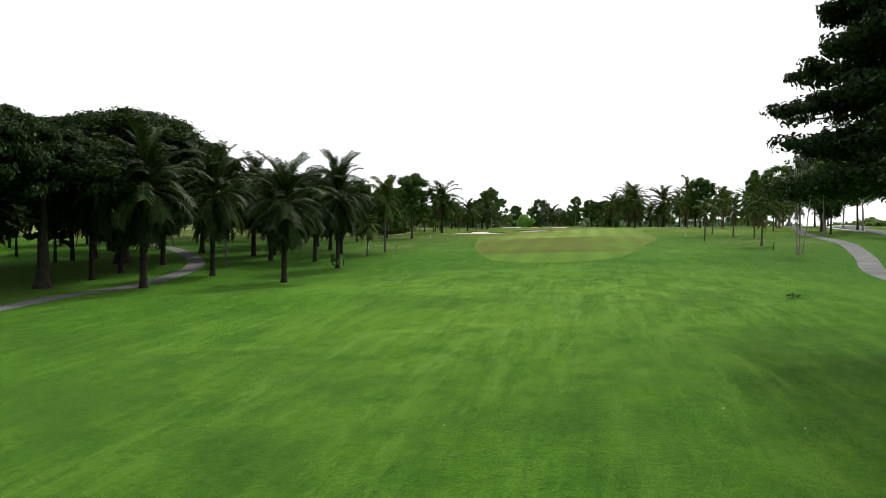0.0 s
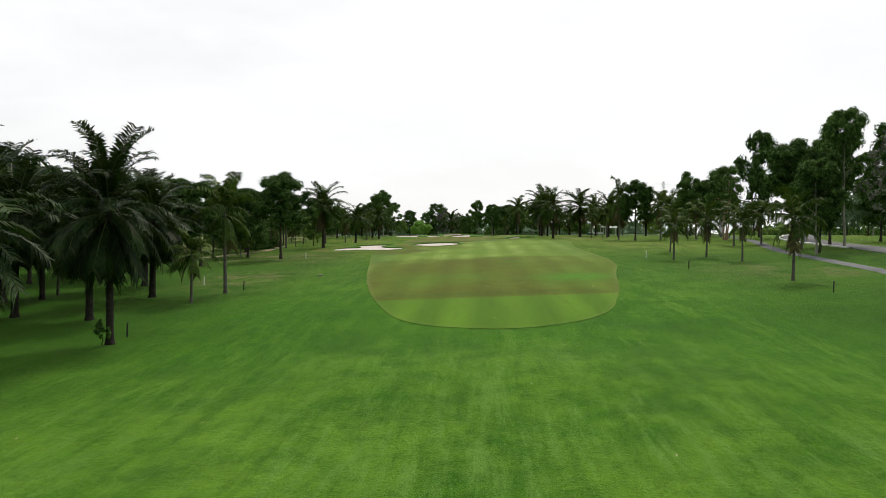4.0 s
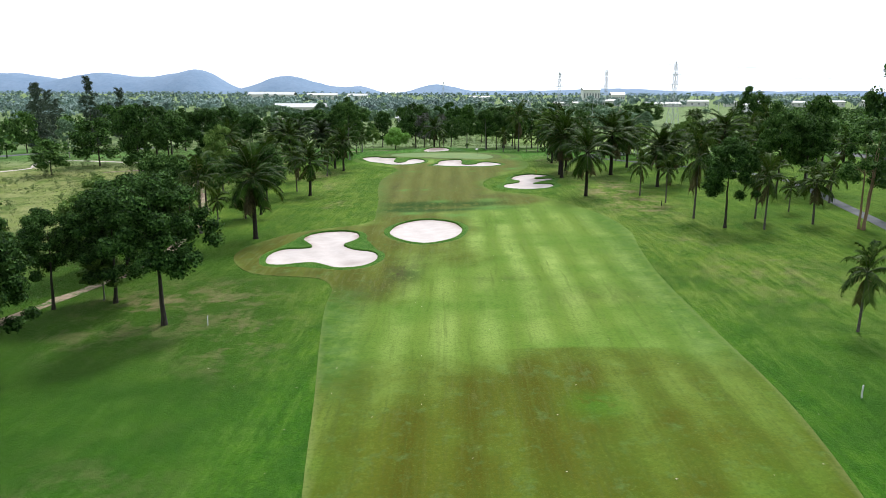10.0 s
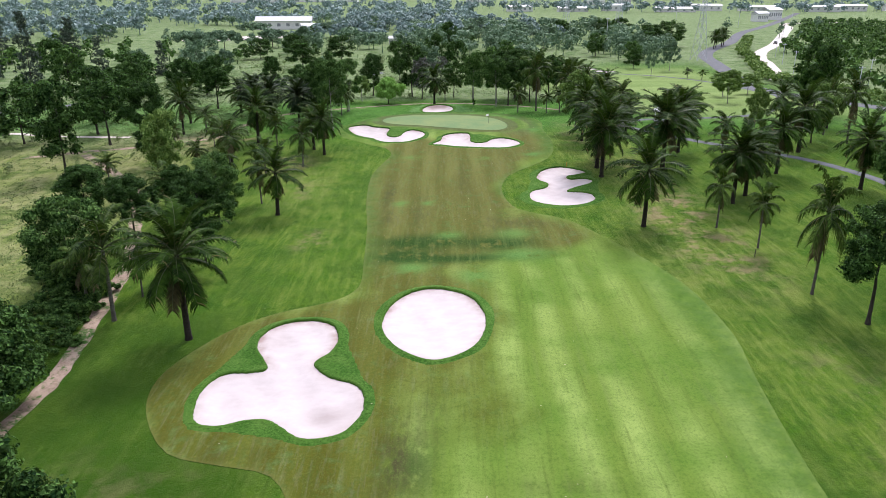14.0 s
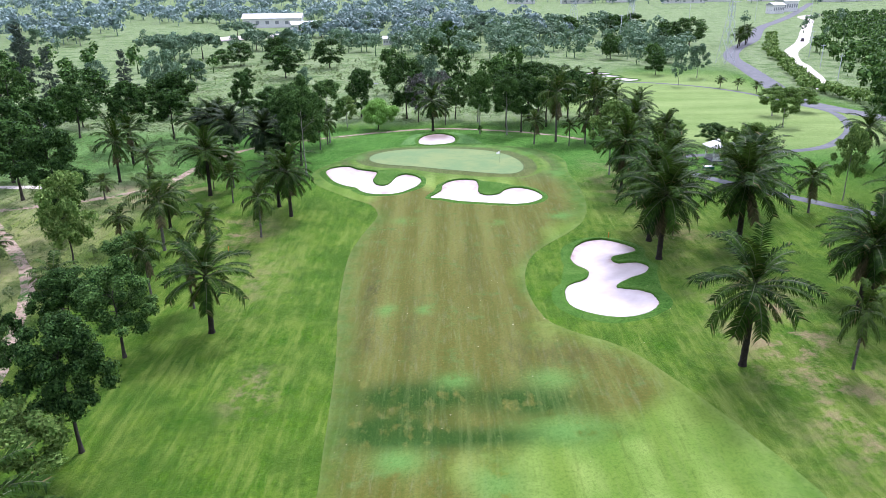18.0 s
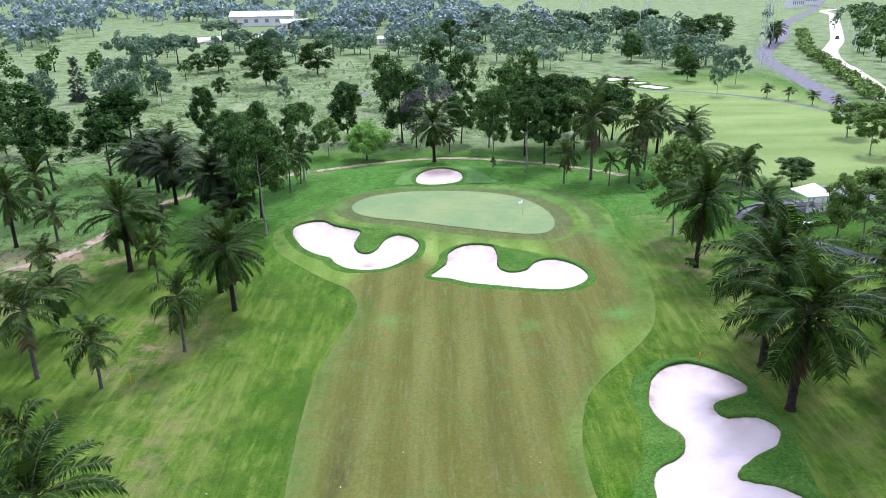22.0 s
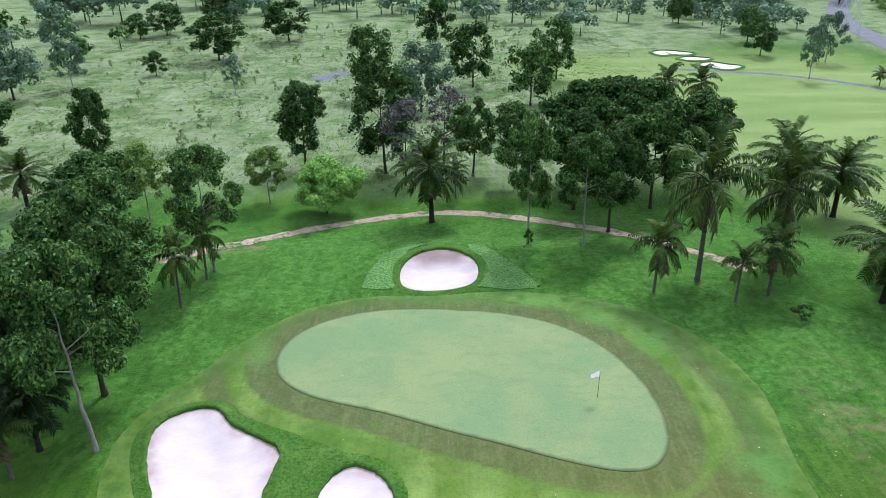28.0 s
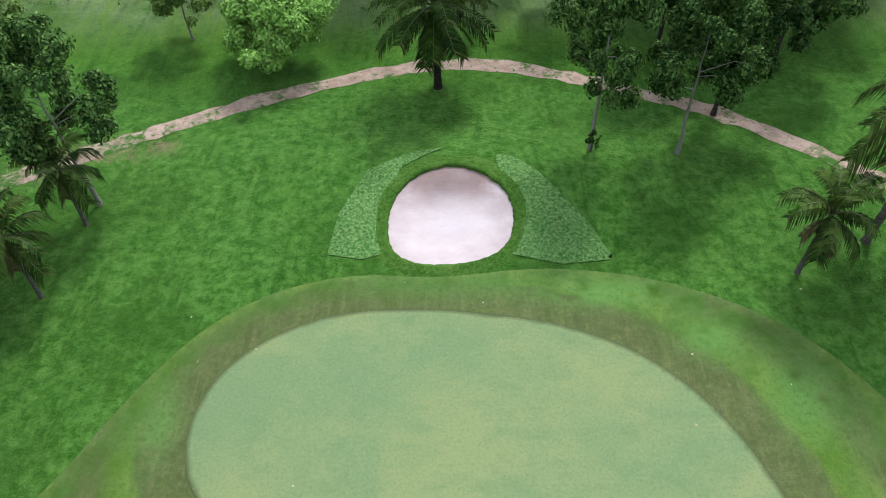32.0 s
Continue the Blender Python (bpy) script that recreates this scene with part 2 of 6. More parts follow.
def make_fairway():
    m = Mat("fairway_turf", 0.9, spec=0.04).sheen(SHEEN, 0.18, SHEEN_TINT)
    x, y, _ = m.xyz()
    wave = m.math("SINE", m.math("MULTIPLY", m.math("ADD", x, m.math("MULTIPLY", m.noise(0.05, 2), 1.2)), 2 * math.pi / 4.1))
    stripe = m.math("MULTIPLY", m.ramp(wave, -0.8, 0.8), m.ramp(m.noise(0.12, 3, 0.5, (1, 0.4, 1)), 0.35, 0.6, 0.25, 1.0))
    along = m.noise(0.7, 5, 0.7, (2.2, 0.12, 1.0))
    blot = m.noise(0.09, 5, 0.62)
    fine = m.noise(4.0, 5, 0.8)
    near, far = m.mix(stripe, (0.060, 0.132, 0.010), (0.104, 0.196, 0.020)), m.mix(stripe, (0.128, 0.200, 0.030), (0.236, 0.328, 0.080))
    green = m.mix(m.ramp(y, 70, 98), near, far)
    green = m.mix(m.ramp(blot, 0.42, 0.66), green, (0.086, 0.172, 0.020))
    brown = m.mix(stripe, (0.064, 0.064, 0.005), (0.086, 0.104, 0.010))
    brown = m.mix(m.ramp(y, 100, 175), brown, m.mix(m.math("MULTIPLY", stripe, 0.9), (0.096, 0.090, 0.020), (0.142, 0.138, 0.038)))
    brown = m.mix(m.ramp(y, 216, 228), brown, m.mix(m.ramp(m.noise(0.7, 5, 0.7), 0.4, 0.6), (0.072, 0.088, 0.034), (0.098, 0.118, 0.046)))
    brown = m.mix(m.ramp(m.noise(0.55, 6, 0.72), 0.54, 0.70), brown, (0.085, 0.130, 0.034))
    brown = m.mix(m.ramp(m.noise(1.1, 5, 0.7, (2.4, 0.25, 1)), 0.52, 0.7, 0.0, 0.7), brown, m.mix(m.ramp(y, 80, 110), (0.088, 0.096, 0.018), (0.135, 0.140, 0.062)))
    dry = m.ramp(m.math("ADD", m.attr("dry"), m.ramp(blot, 0.3, 0.7, -0.22, 0.22)), 0.22, 0.62)
    c = m.mix(dry, green, brown)
    c = m.mix(m.math("MULTIPLY", m.attr("dark_spots"), m.ramp(m.noise(0.55, 3, 0.6, (1.6, 0.9, 1)), 0.30, 0.46)), c, (0.016, 0.046, 0.008))
    lead = m.ramp(m.math("SUBTRACT", m.math("ADD", y, m.math("MULTIPLY", m.noise(0.5, 2), 0.25)), m.math("MULTIPLY", x, 0.022)), 46.35, 46.15)
    c = m.mix(lead, c, m.mix(stripe, (0.050, 0.128, 0.007), (0.084, 0.188, 0.013)))   # the fresh strip before the dry turf
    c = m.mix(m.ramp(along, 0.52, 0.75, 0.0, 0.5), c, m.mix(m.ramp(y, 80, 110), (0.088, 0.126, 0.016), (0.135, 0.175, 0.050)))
    c = m.mix(m.ramp(along, 0.47, 0.30, 0.0, 0.45), c, (0.056, 0.078, 0.014))
    c = m.mix(m.math("MULTIPLY", m.attr("scuff"), m.ramp(m.noise(0.8, 6, 0.75, (1.6, 0.5, 1)), 0.36, 0.58)), c, (0.052, 0.046, 0.020))
    c = m.mix(m.math("MULTIPLY", m.attr("verge"), m.ramp(m.noise(0.8, 4), 0.3, 0.6, 0.35, 1.0)), c, m.mix(m.ramp(m.noise(0.5, 5, 0.7), 0.4, 0.62), (0.042, 0.108, 0.014), (0.078, 0.146, 0.036)))
    c = m.mix(m.math("MULTIPLY", m.attr("fresh"), m.ramp(m.noise(0.5, 5, 0.7), 0.34, 0.46)), c, m.mix(m.ramp(y, 90, 120), (0.046, 0.180, 0.012), (0.098, 0.218, 0.050)))
    c = m.mix(m.math("MULTIPLY", m.attr("edge"), 0.55), c, (0.21, 0.23, 0.095))
    c = m.mix(m.ramp(fine, 0.48, 0.66, 0.0, 0.5), c, (0.036, 0.075, 0.010))
    c = m.mix(m.ramp(fine, 0.44, 0.32, 0.0, 0.35), c, (0.155, 0.222, 0.045))
    grain = m.noise(19.0, 3, 0.75)
    c = m.mix(m.ramp(grain, 0.52, 0.72, 0.0, 0.55), c, (0.030, 0.070, 0.008))
    c = m.mix(m.ramp(grain, 0.46, 0.34, 0.0, 0.30), c, (0.130, 0.205, 0.035))
    return m.color(c).bump(fine, 0.3, 0.03).m


def make_green():
    m = Mat("putting_turf", 0.9, spec=0.05).sheen(SHEEN, 0.18, SHEEN_TINT)
    blot, mid = m.noise(0.16, 5, 0.62), m.noise(0.55, 5, 0.6, (1, 2.2, 1))
    c = m.mix(m.ramp(blot, 0.4, 0.62), (0.146, 0.222, 0.096), (0.196, 0.250, 0.102))
    c = m.mix(m.ramp(mid, 0.5, 0.72, 0, 0.5), c, (0.120, 0.198, 0.084))
    c = m.mix(m.ramp(m.attr("edge"), 0.55, 0.95), c, (0.070, 0.090, 0.035))
    grain = m.noise(7.0, 5, 0.8)
    c = m.mix(m.ramp(grain, 0.50, 0.70, 0.0, 0.45), c, (0.075, 0.140, 0.055))
    c = m.mix(m.ramp(grain, 0.46, 0.32, 0.0, 0.35), c, (0.250, 0.310, 0.140))
    return m.color(c).bump(m.noise(9.0, 2), 0.15, 0.02).m


def make_lip():
    m = Mat("bunker_bank_grass", 0.9, spec=0.04).sheen(SHEEN, 0.18, SHEEN_TINT)
    c, fine = grass_base(m, (0.030, 0.098, 0.011), (0.054, 0.136, 0.018), (0.098, 0.184, 0.034), 0.6)
    return m.color(c).bump(fine, 0.8, 0.12).m


def make_sand():
    m = Mat("bunker_sand", 0.95, spec=0.1)
    rake = m.noise(0.6, 6, 0.65, (1.0, 1.5, 1.0))
    c = m.mix(m.ramp(rake, 0.35, 0.7), (0.50, 0.446, 0.424), (0.575, 0.522, 0.502))
    # browner towards the rim, most on the back side
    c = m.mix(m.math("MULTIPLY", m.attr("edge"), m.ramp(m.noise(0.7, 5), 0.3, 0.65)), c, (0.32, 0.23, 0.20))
    # brown spots: damp sand, and the back slope of b5
    c = m.mix(m.math("MULTIPLY", m.attr("dark_spots"), 0.75), c, (0.20, 0.145, 0.125))
    return m.color(c).bump(m.noise(5.0, 4, 0.7, (1, 2.5, 1)), 0.35, 0.05).m


def simple(name, a, b, scale=2.0, rough=0.85, metal=0.0, spec=0.3, bump=0.3, stretch=None, local=False):
    m = Mat(name, rough, metal, spec)
    n, fine = m.noise(scale, 5, 0.65, stretch, local), m.noise(scale * 9, 3, 0.7, None, local)
    c = m.mix(m.ramp(n, 0.32, 0.68), a, b)
    c = m.mix(m.ramp(fine, 0.4, 0.85, 0, 0.4), c, tuple(v * 0.55 for v in a))
    return m.color(c).bump(fine, bump, 0.03).m


def leaf(name, dark, light, dead=None, share=0.0, rough=0.5, through_=0.14, spec=0.06, whole=0.0, tufts=0.4):
    """Leaves: the colour wanders from clump to clump and from tree to tree; a waxy gloss catches the sky."""
    m = Mat(name, rough, spec=spec)
    info = m.t.nodes.new("ShaderNodeObjectInfo")
    each = m.math("MULTIPLY", m.math("POWER", m.geo.outputs["Random Per Island"], 1.4), 1.0 - whole)
    c = m.mix(m.math("ADD", each, m.math("MULTIPLY", m.math("POWER", info.outputs["Random"], 1.6), whole)), dark, light)
    c = m.mix(m.ramp(info.outputs["Random"], 0, 1, 0.0, 0.4 * (1.0 - whole)), c, tuple(v * 0.62 for v in dark))
    tuft = m.noise(1.0, 4, 0.65)
    c = m.mix(m.ramp(tuft, 0.50, 0.60, 0.0, tufts), c, tuple(v * 0.5 for v in dark))
    c = m.mix(m.ramp(tuft, 0.46, 0.36, 0.0, 0.4), c, light)
    if dead:
        c = m.mix(m.ramp(m.geo.outputs["Random Per Island"], 1.0 - share, 1.0 - share + 0.02, 0, 0.9), c, dead)
    m.color(c)
    tr = m.node("ShaderNodeBsdfTranslucent")
    m.link(c if name == "white_flag_cloth" else m.mix(0.4, c, (0.12, 0.2, 0.02)), tr.inputs["Color"])
    mx = m.node("ShaderNodeMixShader", Fac=through_)
    m.link(m.b.outputs[0], mx.inputs[1])
    m.link(tr.outputs[0], mx.inputs[2])
    m.link(mx.outputs[0], m.t.nodes["Material Output"].inputs["Surface"])
    return m.m


def make_sod():
    m = Mat("fresh_laid_turf", 0.9, spec=0.04).sheen(SHEEN, 0.18, SHEEN_TINT)
    c, fine = grass_base(m, (0.030, 0.110, 0.020), (0.048, 0.150, 0.030), (0.080, 0.200, 0.050))
    c = m.mix(m.ramp(m.noise(6.0, 6, 0.85), 0.46, 0.60, 0.0, 0.62), c, (0.250, 0.375, 0.125))
    return m.color(c).bump(fine, 0.8, 0.08).m


M_SOD = make_sod()
M_ROUGH, M_FAIR, M_GREEN, M_LIP, M_SAND = make_rough(), make_fairway(), make_green(), make_lip(), make_sand()
def make_dirt():
    m = Mat("worn_dirt_track", 0.95, spec=0.1)
    n, fine = m.noise(0.8, 6, 0.75), m.noise(7.0, 4, 0.7)
    c = m.mix(m.ramp(n, 0.35, 0.6), (0.23, 0.165, 0.12), (0.40, 0.31, 0.235))
    c = m.mix(m.ramp(fine, 0.5, 0.75, 0, 0.6), c, (0.16, 0.12, 0.08))
    c = m.mix(m.ramp(m.noise(0.42, 6, 0.75), 0.50, 0.60), c, (0.045, 0.120, 0.018))
    c = m.mix(m.ramp(m.noise(2.2, 5, 0.75), 0.56, 0.66), c, (0.055, 0.125, 0.020))
    return m.color(c).bump(fine, 0.5, 0.06).m


M_DIRT = make_dirt()
M_PALE = simple("pale_dirt_road", (0.52, 0.45, 0.39), (0.66, 0.60, 0.54), 0.25)
M_ASPH = simple("worn_asphalt", (0.128, 0.132, 0.136), (0.182, 0.186, 0.190), 0.5, 1.0, spec=0.05)
M_CART = simple("cart_path_concrete", (0.105, 0.112, 0.116), (0.180, 0.188, 0.190), 0.5, 1.0, spec=0.05)
M_WHITE = simple("white_paint", (0.72, 0.72, 0.71), (0.82, 0.82, 0.80), 0.8, 0.6, bump=0.1)
M_ROOF = simple("pale_roof_sheet", (0.50, 0.51, 0.52), (0.62, 0.63, 0.64), 0.6, 0.5, bump=0.1)
M_GREYROOF = simple("grey_roof_sheet", (0.20, 0.22, 0.24), (0.30, 0.32, 0.33), 0.6, 0.5, bump=0.1)
# galvanised grey, lightened so that far pylons fade as in haze
M_STEEL = simple("hazed_galvanised_steel", (0.50, 0.53, 0.56), (0.62, 0.65, 0.68), 2.0, 0.6, 0.3, bump=0.1)
M_WIRE = simple("cable_steel", (0.10, 0.10, 0.11), (0.14, 0.14, 0.15), 3.0, 0.6, 0.4, bump=0.0)
M_BARK = simple("grey_bark", (0.022, 0.019, 0.015), (0.085, 0.075, 0.060), 2.5, 0.95, bump=0.6, stretch=(3, 3, 0.6), local=True)
M_BARKPALE = simple("pale_bark", (0.17, 0.168, 0.135), (0.34, 0.335, 0.28), 2.5, 0.9, bump=0.5, stretch=(3, 3, 0.6), local=True)
M_BARKRED = simple("reddish_pale_bark", (0.20, 0.125, 0.075), (0.36, 0.25, 0.165), 2.5, 0.9, bump=0.4, stretch=(3, 3, 0.6), local=True)
M_PALMBARK = simple("palm_boots", (0.012, 0.010, 0.008), (0.050, 0.042, 0.032), 4.0, 0.95, bump=0.9, local=True)
M_COCOBARK = simple("coconut_trunk", (0.060, 0.054, 0.045), (0.19, 0.175, 0.15), 3.0, 0.92, bump=0.5, stretch=(1, 1, 4), local=True)
M_FROND = leaf("palm_frond_leaf", (0.004, 0.016, 0.003), (0.058, 0.128, 0.013), (0.15, 0.12, 0.05), 0.05, 0.55, 0.10, 0.03, 0.5)
M_RIB = simple("frond_rib", (0.035, 0.055, 0.016), (0.090, 0.115, 0.036), 2.0, 0.6, bump=0.0)
M_FRONDDRY = leaf("dry_frond_leaf", (0.055, 0.050, 0.022), (0.17, 0.135, 0.07), None, 0, 0.7, 0.12, 0.1)
M_COCO = leaf("coconut_leaf", (0.007, 0.026, 0.005), (0.108, 0.178, 0.032), (0.20, 0.16, 0.07), 0.05, 0.5, 0.12, 0.04, 0.5)
M_LEAF = leaf("dark_tree_leaf", (0.006, 0.027, 0.007), (0.118, 0.240, 0.056), spec=0.04)
# darker leaf copies for the woods: their shade is put into the colour
M_RAINSHADE = leaf("shade_dark_rain_leaf", (0.006, 0.018, 0.007), (0.046, 0.094, 0.032), None, 0, 0.5, 0.12, 0.06)
M_FRONDSHADE = leaf("shade_dark_frond_leaf", (0.004, 0.013, 0.005), (0.044, 0.086, 0.022), (0.10, 0.085, 0.04), 0.03, 0.5, 0.06, 0.05, 0.6)
M_LEAFMID = leaf("mid_tree_leaf", (0.012, 0.048, 0.011), (0.180, 0.330, 0.080), spec=0.04)
M_LEAFLIGHT = leaf("light_tree_leaf", (0.080, 0.170, 0.030), (0.300, 0.430, 0.110))
M_LEAFLIME = leaf("lime_tree_leaf", (0.19, 0.41, 0.055), (0.40, 0.66, 0.18), None, 0, 0.55, 0.2, 0.1, 0.0, 0.1)
M_LEAFGREY = leaf("greyish_twig_leaf", (0.075, 0.075, 0.072), (0.20, 0.195, 0.185))
# distance haze is painted into these two: paler and bluer than near leaves
M_FARLEAF = leaf("haze_pale_far_leaf", (0.076, 0.150, 0.088), (0.270, 0.395, 0.230))
M_HAZELEAF = leaf("haze_blue_far_leaf", (0.145, 0.230, 0.222), (0.350, 0.465, 0.425), None, 0, 0.5, 0.12, 0.12)
M_WEED = leaf("tall_wild_grass", (0.150, 0.215, 0.085), (0.31, 0.37, 0.19), None, 0, 0.6, 0.5, 0.05)
M_CASUARINA = leaf("casuarina_needles", (0.034, 0.056, 0.044), (0.130, 0.175, 0.125), None, 0, 0.6, 0.12, 0.1)
M_CARPAINT = simple("dark_car_paint", (0.03, 0.03, 0.035), (0.05, 0.05, 0.055), 1.0, 0.3, spec=0.5, bump=0.0)
# hill colour carries the blue of distance haze
M_HILL = simple("haze_blue_hill", (0.150, 0.230, 0.340), (0.195, 0.275, 0.390), 0.006, 1.0, bump=0.0)
M_WATER = simple("muddy_water", (0.045, 0.055, 0.075), (0.075, 0.085, 0.105), 0.2, 0.45, spec=0.3, bump=0.02)
M_GREENBOX = simple("green_plastic", (0.012, 0.12, 0.075), (0.02, 0.17, 0.10), 2, 0.5)
M_POST = simple("dark_post", (0.03, 0.03, 0.03), (0.06, 0.055, 0.05), 3, 0.8)
M_YELLOW = simple("orange_paint", (0.55, 0.25, 0.03), (0.65, 0.32, 0.05), 3, 0.6)
M_CLOTH = leaf("white_flag_cloth", (0.80, 0.80, 0.77), (0.86, 0.86, 0.83), None, 0, 0.8, 0.5, 0.1, 0.0, 0.0)
M_STONE = simple("mossy_stone", (0.16, 0.15, 0.12), (0.30, 0.29, 0.25), 3, 0.9)


# ---- ground shape ----
KNOT_Y = np.array([-80, -30, 0, 25, 50, 75, 100, 130, 160, 190, 215, 240, 262, 285, 330, 420], float)
RISE = np.array([-7.6, -6.4, -5.19, -4.09, -2.74, -1.76, -0.86, 0.21, 0.85, 1.11, 1.74, 2.05, 1.26, 0.48, -0.48, -0.51])
TILT = np.array([0.38, 0.77, 1.0, 1.19, 1.24, 1.14, 1.08, 1.09, 1.1, 0.96, 0.7, 0.47, 0.32, 0.19, 0.02, -0.01])


def along(y, v):
    d = np.gradient(v, KNOT_Y)
    y = np.clip(np.asarray(y, float), KNOT_Y[0], KNOT_Y[-1])
    i = np.clip(np.searchsorted(KNOT_Y, y) - 1, 0, len(KNOT_Y) - 2)
    h = KNOT_Y[i + 1] - KNOT_Y[i]
    t = (y - KNOT_Y[i]) / h
    return (2 * t**3 - 3 * t**2 + 1) * v[i] + (t**3 - 2 * t**2 + t) * h * d[i] + (3 * t**2 - 2 * t**3) * v[i + 1] + (t**3 - t**2) * h * d[i + 1]


# mounds: x, y, height, half width across, half width along
MOUNDS = [(-2, 253.0, 0.6, 13, 5.5), (-6.6, 255.6, 0.7, 10.0, 3.4), (-13.5, 226.5, 0.35, 5, 3), (3.2, 218.5, 0.4, 5, 3), (13, 205, 0.25, 8, 8), (19, 180, 0.4, 5, 7),
          (-19, 132, 0.25, 9, 6), (30, 112, 0.5, 9, 10), (-24, 70, 0.35, 7, 9), (2, 20, 0.35, 12, 5), (-16, 4, 0.4, 10, 6), (16, -8, -0.3, 9, 7), (-6, 155, -0.25, 9, 5)]


def height(x, y):
    """The lie of the land, without the bunkers."""
    x, y = np.asarray(x, float), np.asarray(y, float)
    z = along(y, RISE) + np.tanh(x / 55) * 55 / 30 * along(y, TILT)
    for mx, my, h, wx, wy in MOUNDS:
        z = z + h * np.exp(-(((x - mx) / wx) ** 2) - ((y - my) / wy) ** 2)
    return z


def at(x, y):
    return float(height(x, y))


def closed(points, n=4):
    """A smooth closed outline through control points (Catmull-Rom)."""
    p = np.array(points, float)
    a, b, c, d = (np.roll(p, k, 0) for k in (1, 0, -1, -2))
    out = []
    for t in np.arange(n) / n:
        out.append(0.5 * (2 * b + (c - a) * t + (2 * a - 5 * b + 4 * c - d) * t * t + (3 * b - a - 3 * c + d) * t**3))
    return np.stack(out, 1).reshape(-1, 2)


def opened(points, n=6):
    p = np.array(points, float)
    p = np.concatenate([[2 * p[0] - p[1]], p, [2 * p[-1] - p[-2]]])
    out = []
    for i in range(1, len(p) - 2):
        a, b, c, d = p[i - 1 : i + 3]
        for t in np.arange(n) / n:
            out.append(0.5 * (2 * b + (c - a) * t + (2 * a - 5 * b + 4 * c - d) * t * t + (3 * b - a - 3 * c + d) * t**3))
    out.append(p[-2])
    return np.array(out)


def signed(outline):
    """A function of x, y: metres from the outline, positive inside."""
    a, b = outline, np.roll(outline, -1, 0)

    def f(x, y):
        x, y = np.asarray(x, float), np.asarray(y, float)
        q = np.stack([x.ravel(), y.ravel()], 1)
        best, inside = np.full(len(q), 1e9), np.zeros(len(q), bool)
        for (ax, ay), (bx, by) in zip(a, b):
            dx, dy = bx - ax, by - ay
            t = np.clip(((q[:, 0] - ax) * dx + (q[:, 1] - ay) * dy) / (dx * dx + dy * dy + 1e-12), 0, 1)
            best = np.minimum(best, (q[:, 0] - ax - t * dx) ** 2 + (q[:, 1] - ay - t * dy) ** 2)
            cross = (ay > q[:, 1]) != (by > q[:, 1])
            inside ^= cross & (q[:, 0] < dx * (q[:, 1] - ay) / (dy if abs(dy) > 1e-9 else 1e-9) + ax)
        return (np.sqrt(best) * np.where(inside, 1, -1)).reshape(x.shape)

    return f


BUNKERS = {}
BUNKERS["b1"] = [(-25.2, 122.5), (-25.4, 125.6), (-24.2, 127.8), (-21.8, 128.0), (-20.7, 128.6), (-22.4, 132.0), (-22.3, 134.8), (-20.7, 136.8), (-18.0, 137.2), (-15.9, 136.0), (-15.0, 133.1), (-15.4, 130.7), (-16.5, 128.9), (-14.9, 126.9), (-12.9, 125.9), (-11.8, 124.2), (-11.7, 121.5), (-12.9, 119.2), (-14.7, 118.5), (-16.2, 118.7), (-17.6, 119.9), (-19.0, 121.0), (-20.7, 121.0), (-22.5, 120.4), (-24.3, 120.8)]
BUNKERS["b2"] = [(-11.4, 136.5), (-10.6, 140.6), (-8.5, 143.4), (-5.9, 143.9), (-3.0, 142.2), (-1.5, 138.9), (-1.3, 135.4), (-2.4, 131.7), (-4.5, 129.6), (-6.7, 129.1), (-9.2, 130.9), (-10.8, 133.5)]
BUNKERS["b6"] = [(10.8, 190.6), (12.6, 192.6), (15.2, 192.9), (17.8, 190.3), (17.9, 188.4), (16.4, 187.5), (14.7, 186.7), (14.9, 185.2), (17.2, 184.9), (18.1, 183.2), (17.1, 181.3), (15.0, 180.1), (13.4, 178.5), (15.4, 177.4), (16.6, 176.1), (16.6, 173.7), (14.8, 171.8), (12.1, 171.2), (9.4, 172.3), (7.7, 174.2), (7.4, 176.5), (8.1, 179.5), (10.4, 181.2), (11.0, 183.2), (10.0, 184.9), (9.7, 187.2)]
BUNKERS["b3"] = [(-25.4, 226.5), (-25.4, 229.1), (-23.7, 230.5), (-21.8, 230.5), (-20.3, 228.8), (-18.0, 227.3), (-16.5, 226.0), (-16.6, 224.3), (-16.9, 222.3), (-16.1, 220.1), (-14.9, 219.6), (-14.0, 221.0), (-13.4, 223.3), (-11.9, 224.7), (-10.0, 224.0), (-8.9, 221.9), (-9.4, 218.9), (-10.8, 216.6), (-12.6, 214.9), (-15.0, 214.6), (-17.1, 215.3), (-18.7, 217.0), (-19.4, 218.4), (-21.5, 219.9), (-23.5, 222.3)]
BUNKERS["b4"] = [(-7.5, 212.5), (-5.8, 215.6), (-5.5, 218.3), (-3.9, 220.3), (-2.0, 220.6), (-0.2, 219.6), (0.3, 217.1), (0.2, 214.4), (1.3, 212.9), (3.0, 213.2), (4.4, 215.1), (6.5, 215.7), (8.6, 214.4), (9.6, 212.1), (9.5, 210.2), (8.3, 208.6), (6.3, 207.7), (3.2, 208.2), (0.1, 209.2), (-3.1, 210.2), (-5.3, 211.5)]
BUNKERS["b5"] = [(-10.1, 248.7), (-10.3, 250.6), (-9.9, 252.3), (-8.7, 253.8), (-6.6, 254.6), (-4.5, 253.9), (-3.1, 252.4), (-2.7, 250.8), (-2.9, 249.2), (-3.6, 248.0), (-4.9, 247.3), (-6.5, 247.0), (-8.3, 247.1), (-9.5, 247.7)]
